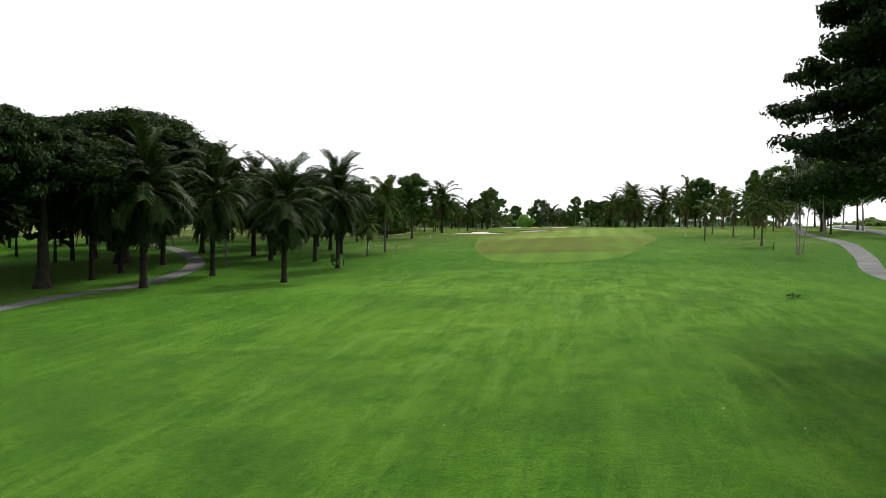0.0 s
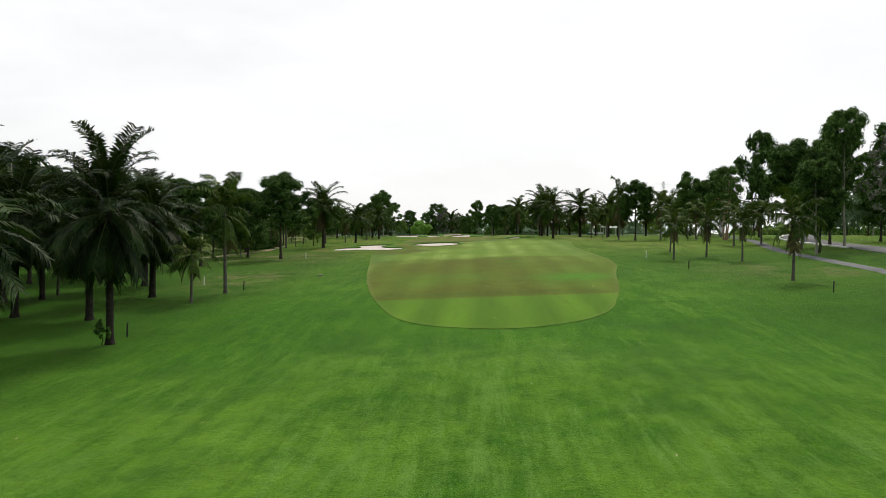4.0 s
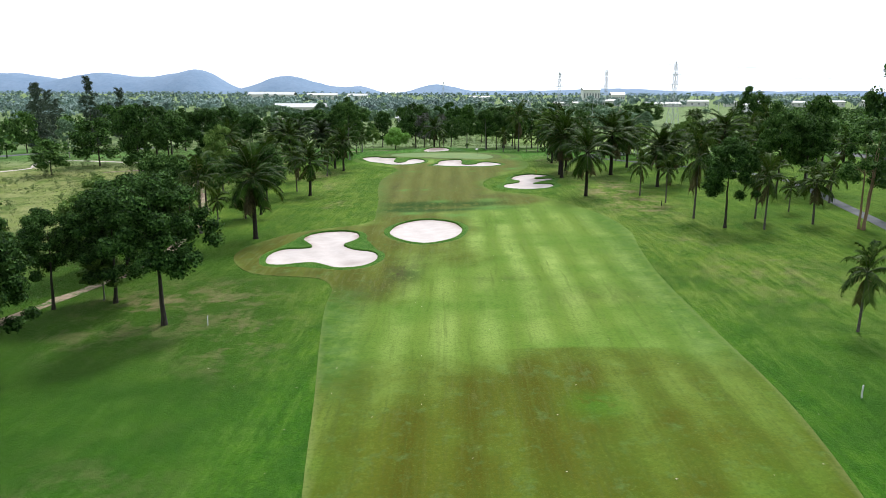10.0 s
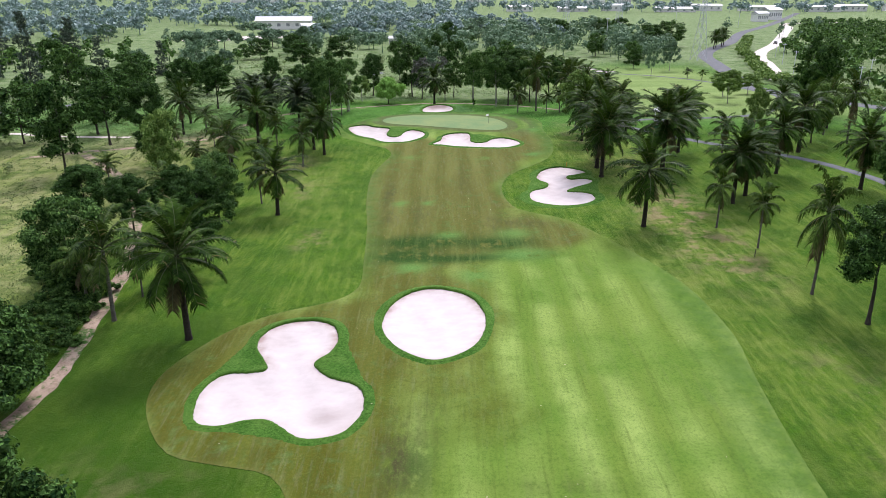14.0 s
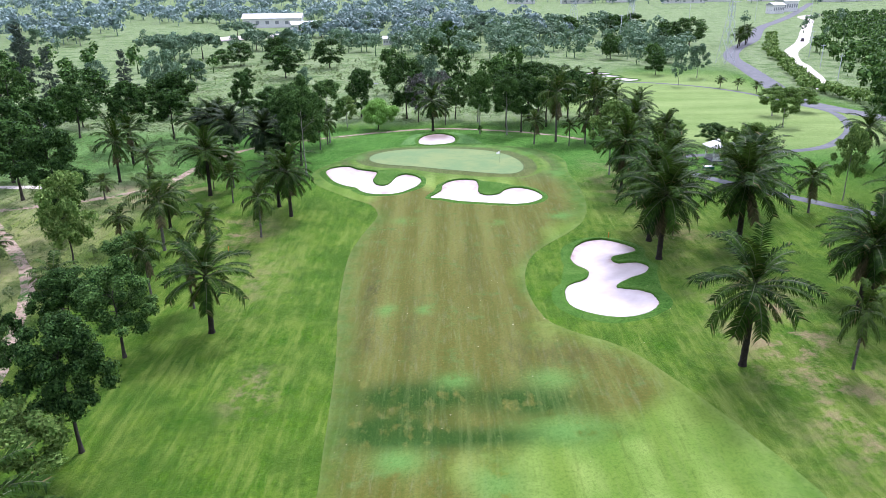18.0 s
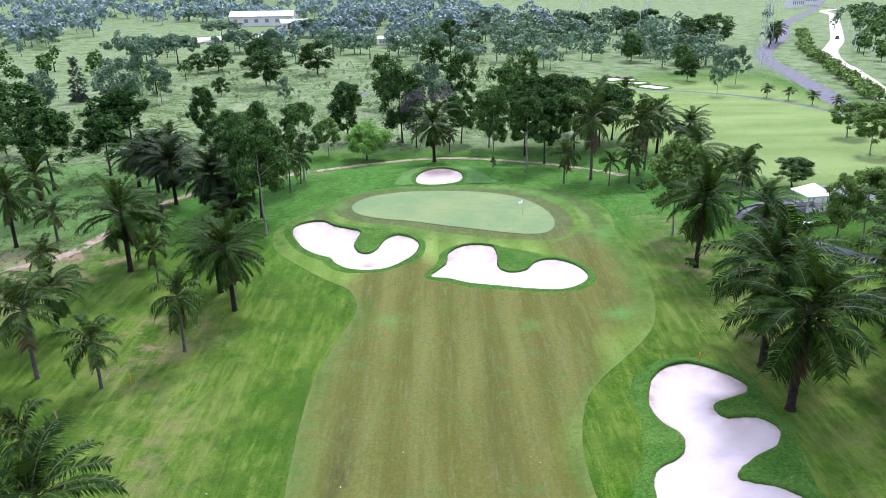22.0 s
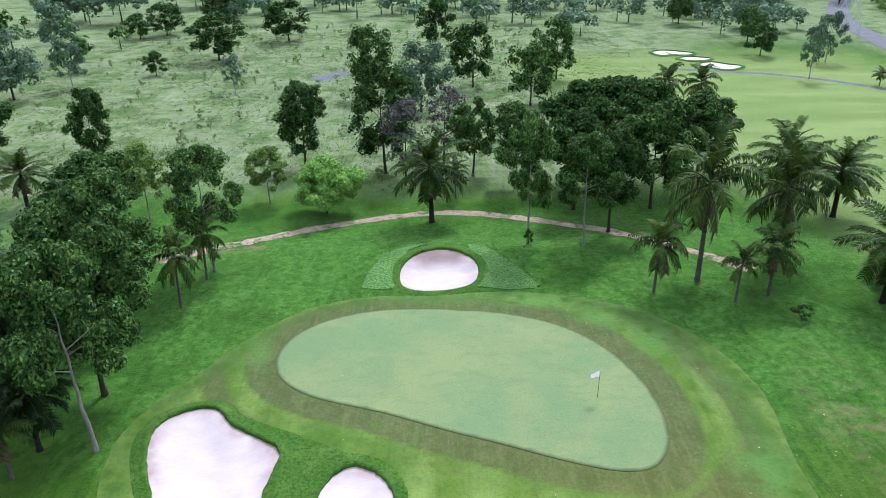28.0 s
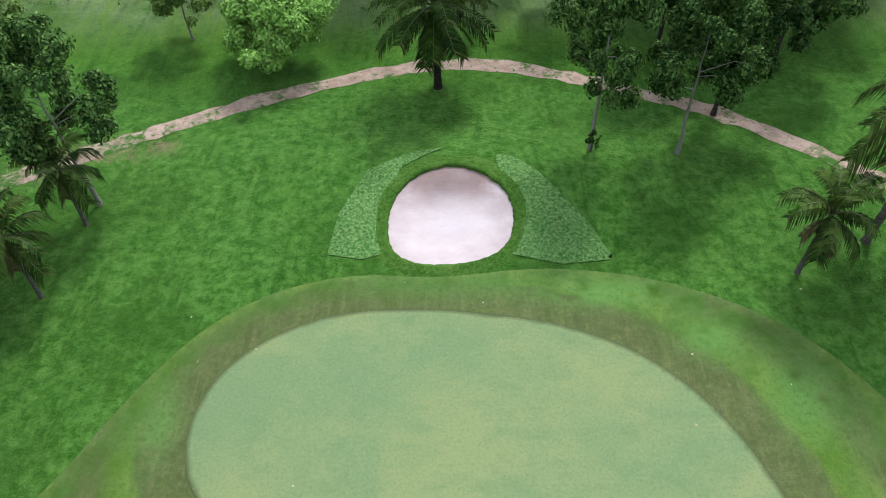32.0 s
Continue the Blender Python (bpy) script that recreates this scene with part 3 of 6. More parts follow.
BUNKERS["f1"] = [(46, 373.5), (48, 376.5), (51, 376.5), (54, 374.5), (56, 373), (54, 370.5), (50, 371), (47.5, 370)]
BUNKERS["f2"] = [(50.5, 366), (53, 368.3), (56, 367.5), (58, 366), (56, 363.8), (52.5, 363.5)]
BUNKERS["f3"] = [(53, 357.5), (54, 360.5), (57, 361.5), (59.5, 359), (62, 357), (60, 354), (57, 352.8), (55, 355)]
for k, dy in (("b1", -0.25), ("b2", -0.15), ("b6", -0.25)):
    BUNKERS[k] = [(x, round(y + dy, 2)) for x, y in BUNKERS[k]]
SHAPE = {k: signed(closed(v, 4)) for k, v in BUNKERS.items()}
BOX = {k: (min(p[0] for p in v) - 4, max(p[0] for p in v) + 4, min(p[1] for p in v) - 4, max(p[1] for p in v) + 4) for k, v in BUNKERS.items()}


def step(v, lo, hi):
    t = np.clip((v - lo) / (hi - lo), 0, 1)
    return t * t * (3 - 2 * t)


def sunk(x, y):
    """The land with the bunkers' hollows let in under their sand."""
    z = height(x, y)
    for k, (x0, x1, y0, y1) in BOX.items():
        if k[0] == "f":
            continue
        near = (x > x0) & (x < x1) & (y > y0) & (y < y1)
        if near.any():
            z[near] -= 1.6 * step(SHAPE[k](x[near], y[near]), -0.3, 0.35)
    return z


def mesh_of(name, verts, faces, material, smooth=True, attrs=None):
    me = bpy.data.meshes.new(name)
    me.from_pydata([tuple(v) for v in verts], [], [tuple(f) for f in faces])
    me.materials.append(material)
    for k, v in (attrs or {}).items():
        me.attributes.new(k, "FLOAT", "POINT").data.foreach_set("value", np.asarray(v, np.float32))
    if smooth:
        me.polygons.foreach_set("use_smooth", [True] * len(me.polygons))
    me.update()
    return me


def part(name, me, parent, label="", m=None):
    """One mesh object under a thing or a part."""
    ob = new(name, me)
    ob.parent = parent
    if m is not None:
        ob.matrix_basis = m
    return tagged(ob, label)


def patch(field, box, size, high, skirt=None):
    """A draped sheet over where field > 0, its rim laid on field = 0. Returns x, y, z and faces."""
    x0, x1, y0, y1 = box
    gx, gy = np.arange(x0, x1 + size, size), np.arange(y0, y1 + size, size)
    x, y = np.meshgrid(gx, gy, indexing="ij")
    g = field(x, y)
    quad = np.stack([g[:-1, :-1], g[1:, :-1], g[1:, 1:], g[:-1, 1:]]) > 0
    keep = quad.sum(0) >= 2
    idx = np.arange(x.size).reshape(x.shape)
    faces = np.stack([idx[:-1, :-1][keep], idx[1:, :-1][keep], idx[1:, 1:][keep], idx[:-1, 1:][keep]], 1)
    used, inv = np.unique(faces, return_inverse=True)
    faces = inv.reshape(-1, 4)
    x, y = x.ravel()[used], y.ravel()[used]
    # rim vertices, and those just inside it, slide to the outline
    count = np.zeros(len(x), int)
    np.add.at(count, faces.ravel(), 1)
    rim = count < 4
    for _ in range(4):
        g = field(x[rim], y[rim])
        h = 0.02
        dx = (field(x[rim] + h, y[rim]) - field(x[rim] - h, y[rim])) / (2 * h)
        dy = (field(x[rim], y[rim] + h) - field(x[rim], y[rim] - h)) / (2 * h)
        n = np.maximum(dx * dx + dy * dy, 0.3)
        move = np.clip(g / n, -size, size)
        x[rim] -= move * dx
        y[rim] -= move * dy
    return x, y, high(x, y), faces, rim


def spots(x, y, rows):
    v = np.zeros_like(x)
    for cx, cy, wx, wy, s in rows:
        v = v + s * np.exp(-(((x - cx) / wx) ** 2) - ((y - cy) / wy) ** 2)
    return v


# ---- ground sheet ----
def spread(lo, hi, size, far_lo, far_hi):
    mid = list(np.arange(lo, hi + 0.01, size))
    s, v, left = size, lo, []
    while v > far_lo:
        s *= 1.22
        v -= s
        left.append(v)
    s, v, right = size, hi, []
    while v < far_hi:
        s *= 1.22
        v += s
        right.append(v)
    return np.array(left[::-1] + mid + right)


GX, GY = np.meshgrid(spread(-62, 66, 0.75, -4600, 4600), spread(-60, 285, 0.75, -900, 4800), indexing="ij")
gz = sunk(GX, GY)
gi = np.arange(GX.size).reshape(GX.shape)
gf = np.stack([gi[:-1, :-1].ravel(), gi[1:, :-1].ravel(), gi[1:, 1:].ravel(), gi[:-1, 1:].ravel()], 1)
fx, fy = GX.ravel(), GY.ravel()
wild = np.clip(step(fy, 268, 285) * step(60 - fx, -10, 20) + step(-fx, 44, 58) * step(fy, 80, 130) + step(fy, 372, 400) + step(fx, 96, 110), 0, 1)
lawn = np.clip(step(fx + 0.25 * (fy - 280), 24, 40) * step(fy, 225, 250) * (1 - step(fy, 358, 380)) * (1 - step(fx, 88, 100)), 0, 1)
wild = wild * (1 - lawn)
dry = np.clip(spots(fx, fy, [(22, 212, 7, 18, 0.6), (-24, 64, 9, 14, 0.8), (28, 48, 14, 14, 0.5), (34, 100, 12, 16, 0.6), (-25, 112, 9, 9, 0.6), (24, 150, 10, 18, 0.7), (-30, 190, 8, 20, 0.5),
                              (0, -10, 14, 16, 0.8), (10, 8, 14, 12, 0.9), (-10, 12, 10, 6, 0.7), (24, 205, 6, 14, 0.9), (-26, 90, 8, 10, 0.4), (2, 22, 12, 6, 0.6)]) + 0.12 + 0.40 * step(fy, 85, 112) * (1 - step(fy, 208, 226)), 0, 1)
bare = np.clip(spots(fx, fy, [(26, 168, 5, 12, 0.85), (27, 150, 5, 8, 0.55), (24, 196, 4, 8, 0.55), (22, 215, 4, 8, 0.5), (-52, 218, 9, 7, 0.9), (-34, 200, 5, 6, 0.7), (-34, 104, 5, 8, 0.5), (22, 228, 3, 6, 0.35), (-24, 66, 5, 9, 0.45), (-31, 256.4, 3, 1.3, 1.3), (-27.4, 258.5, 2.4, 0.9, 1.0), (-22, 160, 2.0, 3.5, 0.7), (30, 110, 7, 9, 0.25), (-26, 107, 6, 7, 0.35), (-21, 96, 4, 6, 0.4), (27, 126, 4, 5, 0.2), (-28, 184, 4, 8, 0.35), (33, 62, 8, 10, 0.35)]), 0, 1)
# "deep" marks the side bands where shade and lens falloff are painted in
ground = tagged(new("ground", mesh_of("ground", np.stack([fx, fy, gz.ravel()], 1), gf, M_ROUGH, True, {"wild": wild, "lawn": lawn, "dry": dry, "bare": bare, "deep": np.maximum(step(-fx, 14, 22) * (1 - step(-fx, 60, 90)) * step(fy, 15, 35) * (1 - step(fy, 122, 150)), 0.75 * step(fx, 17, 27) * (1 - step(fx, 60, 80)) * step(fy, 15, 35) * (1 - step(fy, 80, 105))), "lush": step(fy, 218, 232) * (1 - step(fy, 262, 275)) * (1 - lawn)})),
                "rough grass of a golf course running out into wild fields", "ground", "", "structure")


# ---- fairway, green, bunkers ----
FAIR_LEFT = [(0, 33.3), (-2.3, 35), (-4.1, 37.9), (-5.9, 43.8), (-7.7, 51.4), (-9.7, 62.9), (-11.4, 75), (-12.6, 85), (-14.1, 96), (-15.1, 105), (-15.3, 110.5), (-17.3, 114.3), (-21.3, 115.6), (-25.4, 117.1), (-28.5, 121.5), (-29.7, 125.8), (-28.9, 130), (-25.4, 136), (-21.7, 139.2), (-16.9, 141.5), (-14.5, 145), (-14.7, 152), (-15.5, 165), (-16.7, 176), (-17.3, 190), (-16, 199), (-14.8, 205), (-16.2, 209.7), (-18.8, 212.2), (-23.1, 216.9), (-26.5, 221.4), (-27.8, 227), (-26.8, 231), (-24.4, 235)]
FAIR_RIGHT = [(-22.4, 238.8), (-19.8, 242.6), (-16.4, 245.2), (-12, 246.4), (-7, 246.2), (-1, 246.7), (5.5, 245.6), (11.2, 242.4), (14.9, 237), (16.3, 231), (15.6, 224), (15.9, 215), (15.5, 208), (14.4, 202), (12.9, 198.3), (10.1, 194.6), (7, 191), (4.8, 187), (3.6, 180), (4.5, 172), (6.9, 168.5), (11, 165), (14.5, 158), (17.7, 150), (20, 142), (20.8, 132), (19.8, 124), (18.8, 112), (18.9, 97), (19.1, 83.5), (18, 72), (16, 62), (14, 50), (12.5, 43.5), (11.2, 38.5), (8.6, 34.5), (4.2, 32.3)]
fair_in = signed(closed(FAIR_LEFT + FAIR_RIGHT, 3))
for outline in ([(-11.7, 254.6), (-13.6, 248.0), (-9.4, 248.3), (-10.1, 251.0), (-9.6, 254.6), (-6.6, 256.6)], [(-3.6, 255.6), (-1.2, 254.2), (2.7, 247.3), (-3.6, 247.9), (-2.9, 250.6), (-3.3, 253.4)]):
    sx, sy, sz, sf, _ = patch(signed(closed(outline, 2)), (-15, 246, 4, 258), 0.25, lambda x, y: sunk(x, y) + 0.05)
    tagged(new("turf_patch", mesh_of("turf_patch", np.stack([sx, sy, sz], 1), sf, M_SOD, True)), "freshly laid pale turf beside the back bunker", "turf", "", "structure")
GREEN = [(-19.0, 236.4), (-18.8, 238.6), (-17.8, 240.6), (-15.8, 242.4), (-12.8, 243.7), (-8.8, 244.1), (-4.6, 243.7), (-0.7, 242.9), (3.2, 241.0), (6.2, 237.8), (8.1, 233.6), (8.8, 229.6), (8.4, 226.4), (7.0, 224.3), (4.9, 223.9), (1.8, 224.8), (-2.2, 226.5), (-6, 228.0), (-10.4, 229.9), (-15.4, 231.8), (-18.1, 234.0)]
px, py, pz, pf, prim = patch(fair_in, (-31, 22, 31, 249), 0.6, lambda x, y: sunk(x, y) + 0.03)
fd = spots(px, py, [(2, 58, 16, 13, 0.58), (2, 48, 14, 5, 0.34), (4, 84, 18, 14, 0.6), (-14, 112, 8, 8, 0.7), (-21, 127, 10, 14, 1.0), (-7, 137, 7, 12, 0.9), (-1, 122, 4, 6, 0.3), (-6, 176, 10, 20, 1.1), (-4, 198, 12, 12, 0.95), (4, 205, 9, 6, 0.7),
                    (-10, 212, 5, 8, 0.8), (11, 222, 5, 14, 0.8), (-8, 229, 10, 3, 0.8), (12, 238, 6, 6, 0.7), (-18, 238, 4, 7, 0.8), (-2, 246, 14, 2, 0.6), (-6, 158, 8, 6, 0.4), (-13, 184, 5, 26, 0.9), (8, 160, 7, 6, 0.75)])
dg = -signed(closed(GREEN, 4))(px, py)
ring = step(py, 218, 226)
fd = fd * (1 - ring) + ring * (0.95 * (1 - step(dg, 1.7, 2.7)) + 0.85 * np.exp(-(((dg - 5.2) / 1.3) ** 2)) * step(px, -1, 4) + 0.8 * np.exp(-(((dg - 4.6) / 1.1) ** 2)) * step(-px, 15, 19) + 0.5 * np.exp(-(((dg - 3.4) / 0.7) ** 2)) * step(-py, -228, -224))
fd = np.maximum(fd, 0.54 * step(py, 45.8, 46.6) * (1 - step(py, 88, 96)))
fd = fd * (1 - 0.85 * step(py + 0.06 * px, 93.0, 93.8) * (1 - step(py, 101, 107)) * step(px, -13, -8))
fd = fd * (1 - 0.75 * step(px, 4, 9) * step(py, 98, 108) * (1 - step(py, 146, 156)))
fdamp = spots(px, py, [(-8, 158.5, 6, 2.2, 1.35), (2, 157, 4, 2.2, 1.2), (-10, 154, 4, 2, 1.3), (-3, 152.5, 8, 1.4, 1.1), (-7.5, 115, 1.6, 3, 0.8), (2, 48.4, 12, 1.6, 0.4)])
ffresh = spots(px, py, [(-9, 150, 2, 1.6, 0.9), (-2, 147, 2, 2, 0.7), (4, 153, 3, 2, 0.8), (11, 201.9, 1.8, 1.3, 0.9), (-11, 202.5, 1.6, 1.3, 0.6), (1.9, 200.5, 1.2, 1.1, 0.6), (-11.5, 174.8, 1.0, 1.3, 0.8), (-7.5, 174.6, 0.9, 1.1, 0.8), (-4.6, 160.6, 1.6, 1.2, 0.8), (3.6, 160.2, 2.2, 1.8, 0.7), (11.8, 60, 4.2, 4.6, 1.0), (10.4, 238.5, 1.5, 2.0, 0.9), (6.75, 242.0, 1.5, 1.1, 0.9), (2.2, 244.9, 3.4, 0.8, 0.9), (13.5, 224, 1.6, 2.2, 0.8), (-20.5, 237.4, 0.9, 2.2, 0.7), (6.5, 83, 2, 2, 0.5), (-4, 246, 9, 1.3, 0.35)])
fscuff = spots(px, py, [(-13.4, 180.0, 0.9, 6, 0.9), (-13.2, 167.5, 1.2, 4, 0.7), (-8.5, 170, 1.6, 8, 0.5), (-2.0, 186, 1.2, 9, 0.4), (5.5, 164, 4, 3, 0.5), (-8.8, 115.5, 1.2, 4.5, 1.0), (-6.5, 120.5, 1.4, 4, 0.5), (-12.0, 108, 2.0, 5, 0.6), (1.5, 165, 2, 5, 0.4), (3.0, 112.5, 5, 1.0, 0.35), (12, 106, 6, 3, 0.4), (-21, 116.6, 3, 0.8, 0.4)])
inner = np.abs(fair_in(px, py))
fedge = 1 - step(inner, 0.0, 0.4)
tagged(new("fairway", mesh_of("fairway", np.stack([px, py, pz], 1), pf, M_FAIR, True, {"dry": np.clip(fd, 0, 1.2), "dark_spots": np.clip(fdamp, 0, 1), "fresh": np.clip(ffresh, 0, 1), "scuff": np.clip(fscuff, 0, 1), "edge": fedge * (0.25 + 0.4 * step(py, 50, 60) * (1 - step(py, 90, 105))), "verge": np.clip((1 - step(inner, 0.2, 2.2)) * step(py, 216, 226) * (1 - 0.75 * step(px, 1, 5)) + 0.75 * ring * (1 - np.clip(fd, 0, 1)) + (1 - step(inner, 0.4, 6.0)) * step(py, 82, 90) * (1 - step(py, 106, 113)) * (px < 0) + 0.85 * (1 - step(inner, 0.3, 4.5)) * step(py, 197, 206) * (px > 3) + 0.6 * (1 - step(inner, 0.3, 3.0)) * step(py, 144, 150) * (1 - step(py, 204, 212)) * (px < -8) + 0.5 * (1 - step(inner, 0.2, 1.8)) * step(py, 172, 180) * (1 - step(py, 196, 204)) * (px > 0) + 0.7 * (1 - step(inner, 0.4, 7.0)) * step(py, 84, 92) * (1 - step(py, 140, 156)) * (px > 5), 0, 1)})),
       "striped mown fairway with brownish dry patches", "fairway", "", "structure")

green_in = signed(closed(GREEN, 4))
px, py, pz, pf, prim = patch(green_in, (-21, 11, 222, 247), 0.5, lambda x, y: height(x, y) + 0.06)
tagged(new("putting_green", mesh_of("putting_green", np.stack([px, py, pz], 1), pf, M_GREEN, True, {"edge": 1 - step(green_in(px, py), 0.0, 0.7)})),
       "pale smooth kidney-shaped putting green", "putting green", "", "structure")


def hull(points):
    """The convex outline round some points."""
    pts = sorted(set(points))
    out = []
    for row in (pts, pts[::-1]):
        chain = []
        for p in row:
            while len(chain) > 1 and (chain[-1][0] - chain[-2][0]) * (p[1] - chain[-2][1]) - (chain[-1][1] - chain[-2][1]) * (p[0] - chain[-2][0]) <= 0:
                chain.pop()
            chain.append(p)
        out += chain[:-1]
    return np.array(out)


def bunker(key, deep, wide, dark_spots=(), lift=0.0, back=0.22):
    inside, box = SHAPE[key], BOX[key]
    top = bpy.data.objects.new("sand_bunker", None)
    scene.collection.objects.link(top)
    cx, cy = (box[0] + box[1]) / 2, (box[2] + box[3]) / 2
    top.location = (cx, cy, at(cx, cy))
    shift = np.array([cx, cy, at(cx, cy)])

    round_it = signed(hull(BUNKERS[key]))

    def rise(x, y, d):
        return back * step(y - cy, -1.0, (box[3] - box[2]) / 2 - 4) * (1 - step(-d, 0.0, 1.0))

    def bed(x, y):
        d = inside(x, y)
        return height(x, y) + rise(x, y, d) + lift - 0.05 - deep * step(d, 0.0, 2.6) + 0.05 * np.sin(x * 1.9 + y * 0.7) * step(d, 0.3, 1.5)

    x, y, z, f, rim = patch(lambda x, y: inside(x, y) + 0.12, box, 0.45, bed)
    d = inside(x, y)
    sand = mesh_of("sand", np.stack([x, y, z], 1) - shift, f, M_SAND, True,
                   {"edge": (1 - step(d, 0.1, 3.4 if key == "b5" else 1.9 if key == "b4" else 1.2)) * (0.40 + 0.60 * step(y - cy, 0.0, 2.5)), "dark_spots": np.clip(spots(x, y, dark_spots), 0, 1)})
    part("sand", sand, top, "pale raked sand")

    def wide_at(x, y):
        return np.maximum(0.85 + 0.3 * step(y - cy, -1.0, 2.0), wide * (0.5 + 0.2 * np.sin(x * 0.55 + y * 0.31 + cx)))

    def reach(x, y):
        """Metres in from the bank's outer edge; grass fills the bays between the sand's tongues."""
        return np.maximum(wide_at(x, y) + inside(x, y), round_it(x, y) + 0.7)

    def band(x, y):
        return np.minimum(-inside(x, y) - 0.1, reach(x, y))

    def bank(x, y):
        d = inside(x, y)
        return height(x, y) + rise(x, y, d) + lift * (1 - step(-d, 0.6, 1.6)) + 0.05 - 0.06 * (1 - step(reach(x, y), 0.0, 0.4)) + (0.05 + 0.06 * step(y - cy, -1.0, 3.0)) * (1 - step(-d, 0.0, 1.0))

    x, y, z, f, rim = patch(band, box, 0.35, bank)
    verts, faces = [tuple(v) for v in np.stack([x, y, z], 1)], [tuple(q) for q in f]
    # the lip: a shaggy rolled edge of turf that overhangs the sand
    ring = closed(BUNKERS[key], 10)
    t = np.roll(ring, -1, 0) - np.roll(ring, 1, 0)
    t /= np.linalg.norm(t, axis=1)[:, None] + 1e-9
    out = np.stack([t[:, 1], -t[:, 0]], 1)
    if np.mean(inside(ring[:, 0] + out[:, 0] * 0.1, ring[:, 1] + out[:, 1] * 0.1)) > 0:
        out = -out
    rnd = np.random.default_rng(len(ring))
    n, base = len(ring), len(verts)
    shag = rnd.uniform(-1, 1, n)
    for o, up in ((0.34, 0.004), (0.14, 0.03), (-0.02, 0.02), (-0.09, -0.05), (-0.10, -0.25)):
        p = ring + out * (o + (0.05 * shag if o < 0.1 else 0 * shag))[:, None]
        q = ring + out * max(o, 0.0)
        zz = bank(q[:, 0], q[:, 1]) + up + (0.025 * shag if -0.06 < up < 0.05 and o < 0.2 else 0)
        verts += [(a, b, c) for (a, b), c in zip(p, zz)]
    for r in range(4):
        for k in range(n):
            m = (k + 1) % n
            faces.append((base + r * n + k, base + r * n + m, base + (r + 1) * n + m, base + (r + 1) * n + k))
    part("grass_bank", mesh_of("grass_bank", np.array(verts) - shift, faces, M_LIP), top, "dark green turf bank round the sand")
    return tagged(top, "pale sand bunker with a dark grass bank", "sand bunker", "bunkers of the course")


bunker("b1", 0.25, 1.5, [(-14.3, 121.3, 1.9, 1.5, 0.55), (-20.5, 133.0, 1.2, 1.4, 0.3)], 0.0, 0.08)
bunker("b2", 0.25, 1.5, (), 0.0, 0.1)
bunker("b6", 0.35, 2.1, [(11.5, 178.5, 2.0, 2.2, 0.22), (15.5, 183.0, 1.6, 1.2, 0.25)], 0.0, 0.08)
bunker("b3", 0.4, 1.9, [(-14.8, 216.8, 0.9, 0.9, 1.0)])
bunker("b4", 0.4, 1.7, [(-5.6, 212.6, 0.5, 0.35, 0.5)])
# b5: one wide spot browns the upper back slope
bunker("b5", 0.5, 1.3, [(-6.6, 254.1, 3.8, 1.5, 1.6)], 0.0, 0.0)
bunker("f1", 0.05, 1.0, (), 0.14, 0.0)
bunker("f2", 0.05, 1.0, (), 0.14, 0.0)
bunker("f3", 0.05, 1.0, (), 0.14, 0.0)


# ---- paths and roads ----
def ribbon(name, points, width, material, label, category, ragged=0.0, lift=0.04, n=6, thick=0.0):
    c = opened(points, n)
    t = np.gradient(c, axis=0)
    t /= np.linalg.norm(t, axis=1)[:, None]
    side = np.stack([-t[:, 1], t[:, 0]], 1)
    rng = np.random.default_rng(len(points) * 7 + int(width * 10))
    cols = np.linspace(-1, 1, 5)
    verts, faces = [], []
    for i, (p, s) in enumerate(zip(c, side)):
        w = width / 2 * (1 + ragged * rng.uniform(-1, 1))
        off = ragged * width * 0.35 * rng.uniform(-1, 1)
        for k in cols:
            q = p + s * (k * w + off)
            verts.append((q[0], q[1], at(*q) + lift - 0.03 * abs(k) ** 4))
    for i in range(len(c) - 1):
        for k in range(4):
            a = i * 5 + k
            faces.append((a, a + 1, a + 6, a + 5))
    return tagged(new(name, mesh_of(name, verts, faces, material)), label, category, "", "structure")


ribbon("dirt_track", [(-46, 98), (-43.4, 107.4), (-39.9, 117.2), (-38.8, 126.2), (-39.5, 133.9), (-41, 143.6), (-42.9, 153.8), (-46, 163), (-49.3, 172.1), (-52.7, 181.2), (-56.7, 188.4), (-64.7, 198.6), (-73, 208)], 1.6, M_DIRT, "pale worn dirt track through rough grass", "track", 0.22, 0.05)
ribbon("dirt_track", [(-84, 206), (-72, 211), (-62.6, 214.4), (-56.6, 217.7), (-51.7, 222.6), (-48.7, 235), (-46, 243), (-40.5, 250.5), (-35.5, 254.6), (-31, 257.4), (-26, 260.3), (-20, 263.4), (-12, 266.5), (-5.5, 267.6), (0.5, 266.3), (6, 264), (11, 261.6), (15.6, 258), (20, 254), (23, 250.5)], 1.45, M_DIRT, "pinkish dirt track curving round the green", "track", 0.22, 0.05)
ribbon("cart_path", [(38, -30), (32, -4), (31.2, 17), (35.6, 34.5), (40.5, 56), (43, 75), (45, 90), (48, 104), (51.5, 117), (54.2, 130), (57.3, 150), (61, 171), (61.5, 182), (57, 195), (48, 205), (41.5, 213), (36.5, 220), (33, 228), (38, 233), (46, 234), (62.5, 237), (72.6, 246), (83, 262), (91, 284), (90, 298), (88, 312), (84.5, 326), (77, 339), (66, 348), (56, 351.5), (44, 355)], 2.0, M_CART, "grey concrete golf cart path", "path", 0.02, 0.05)
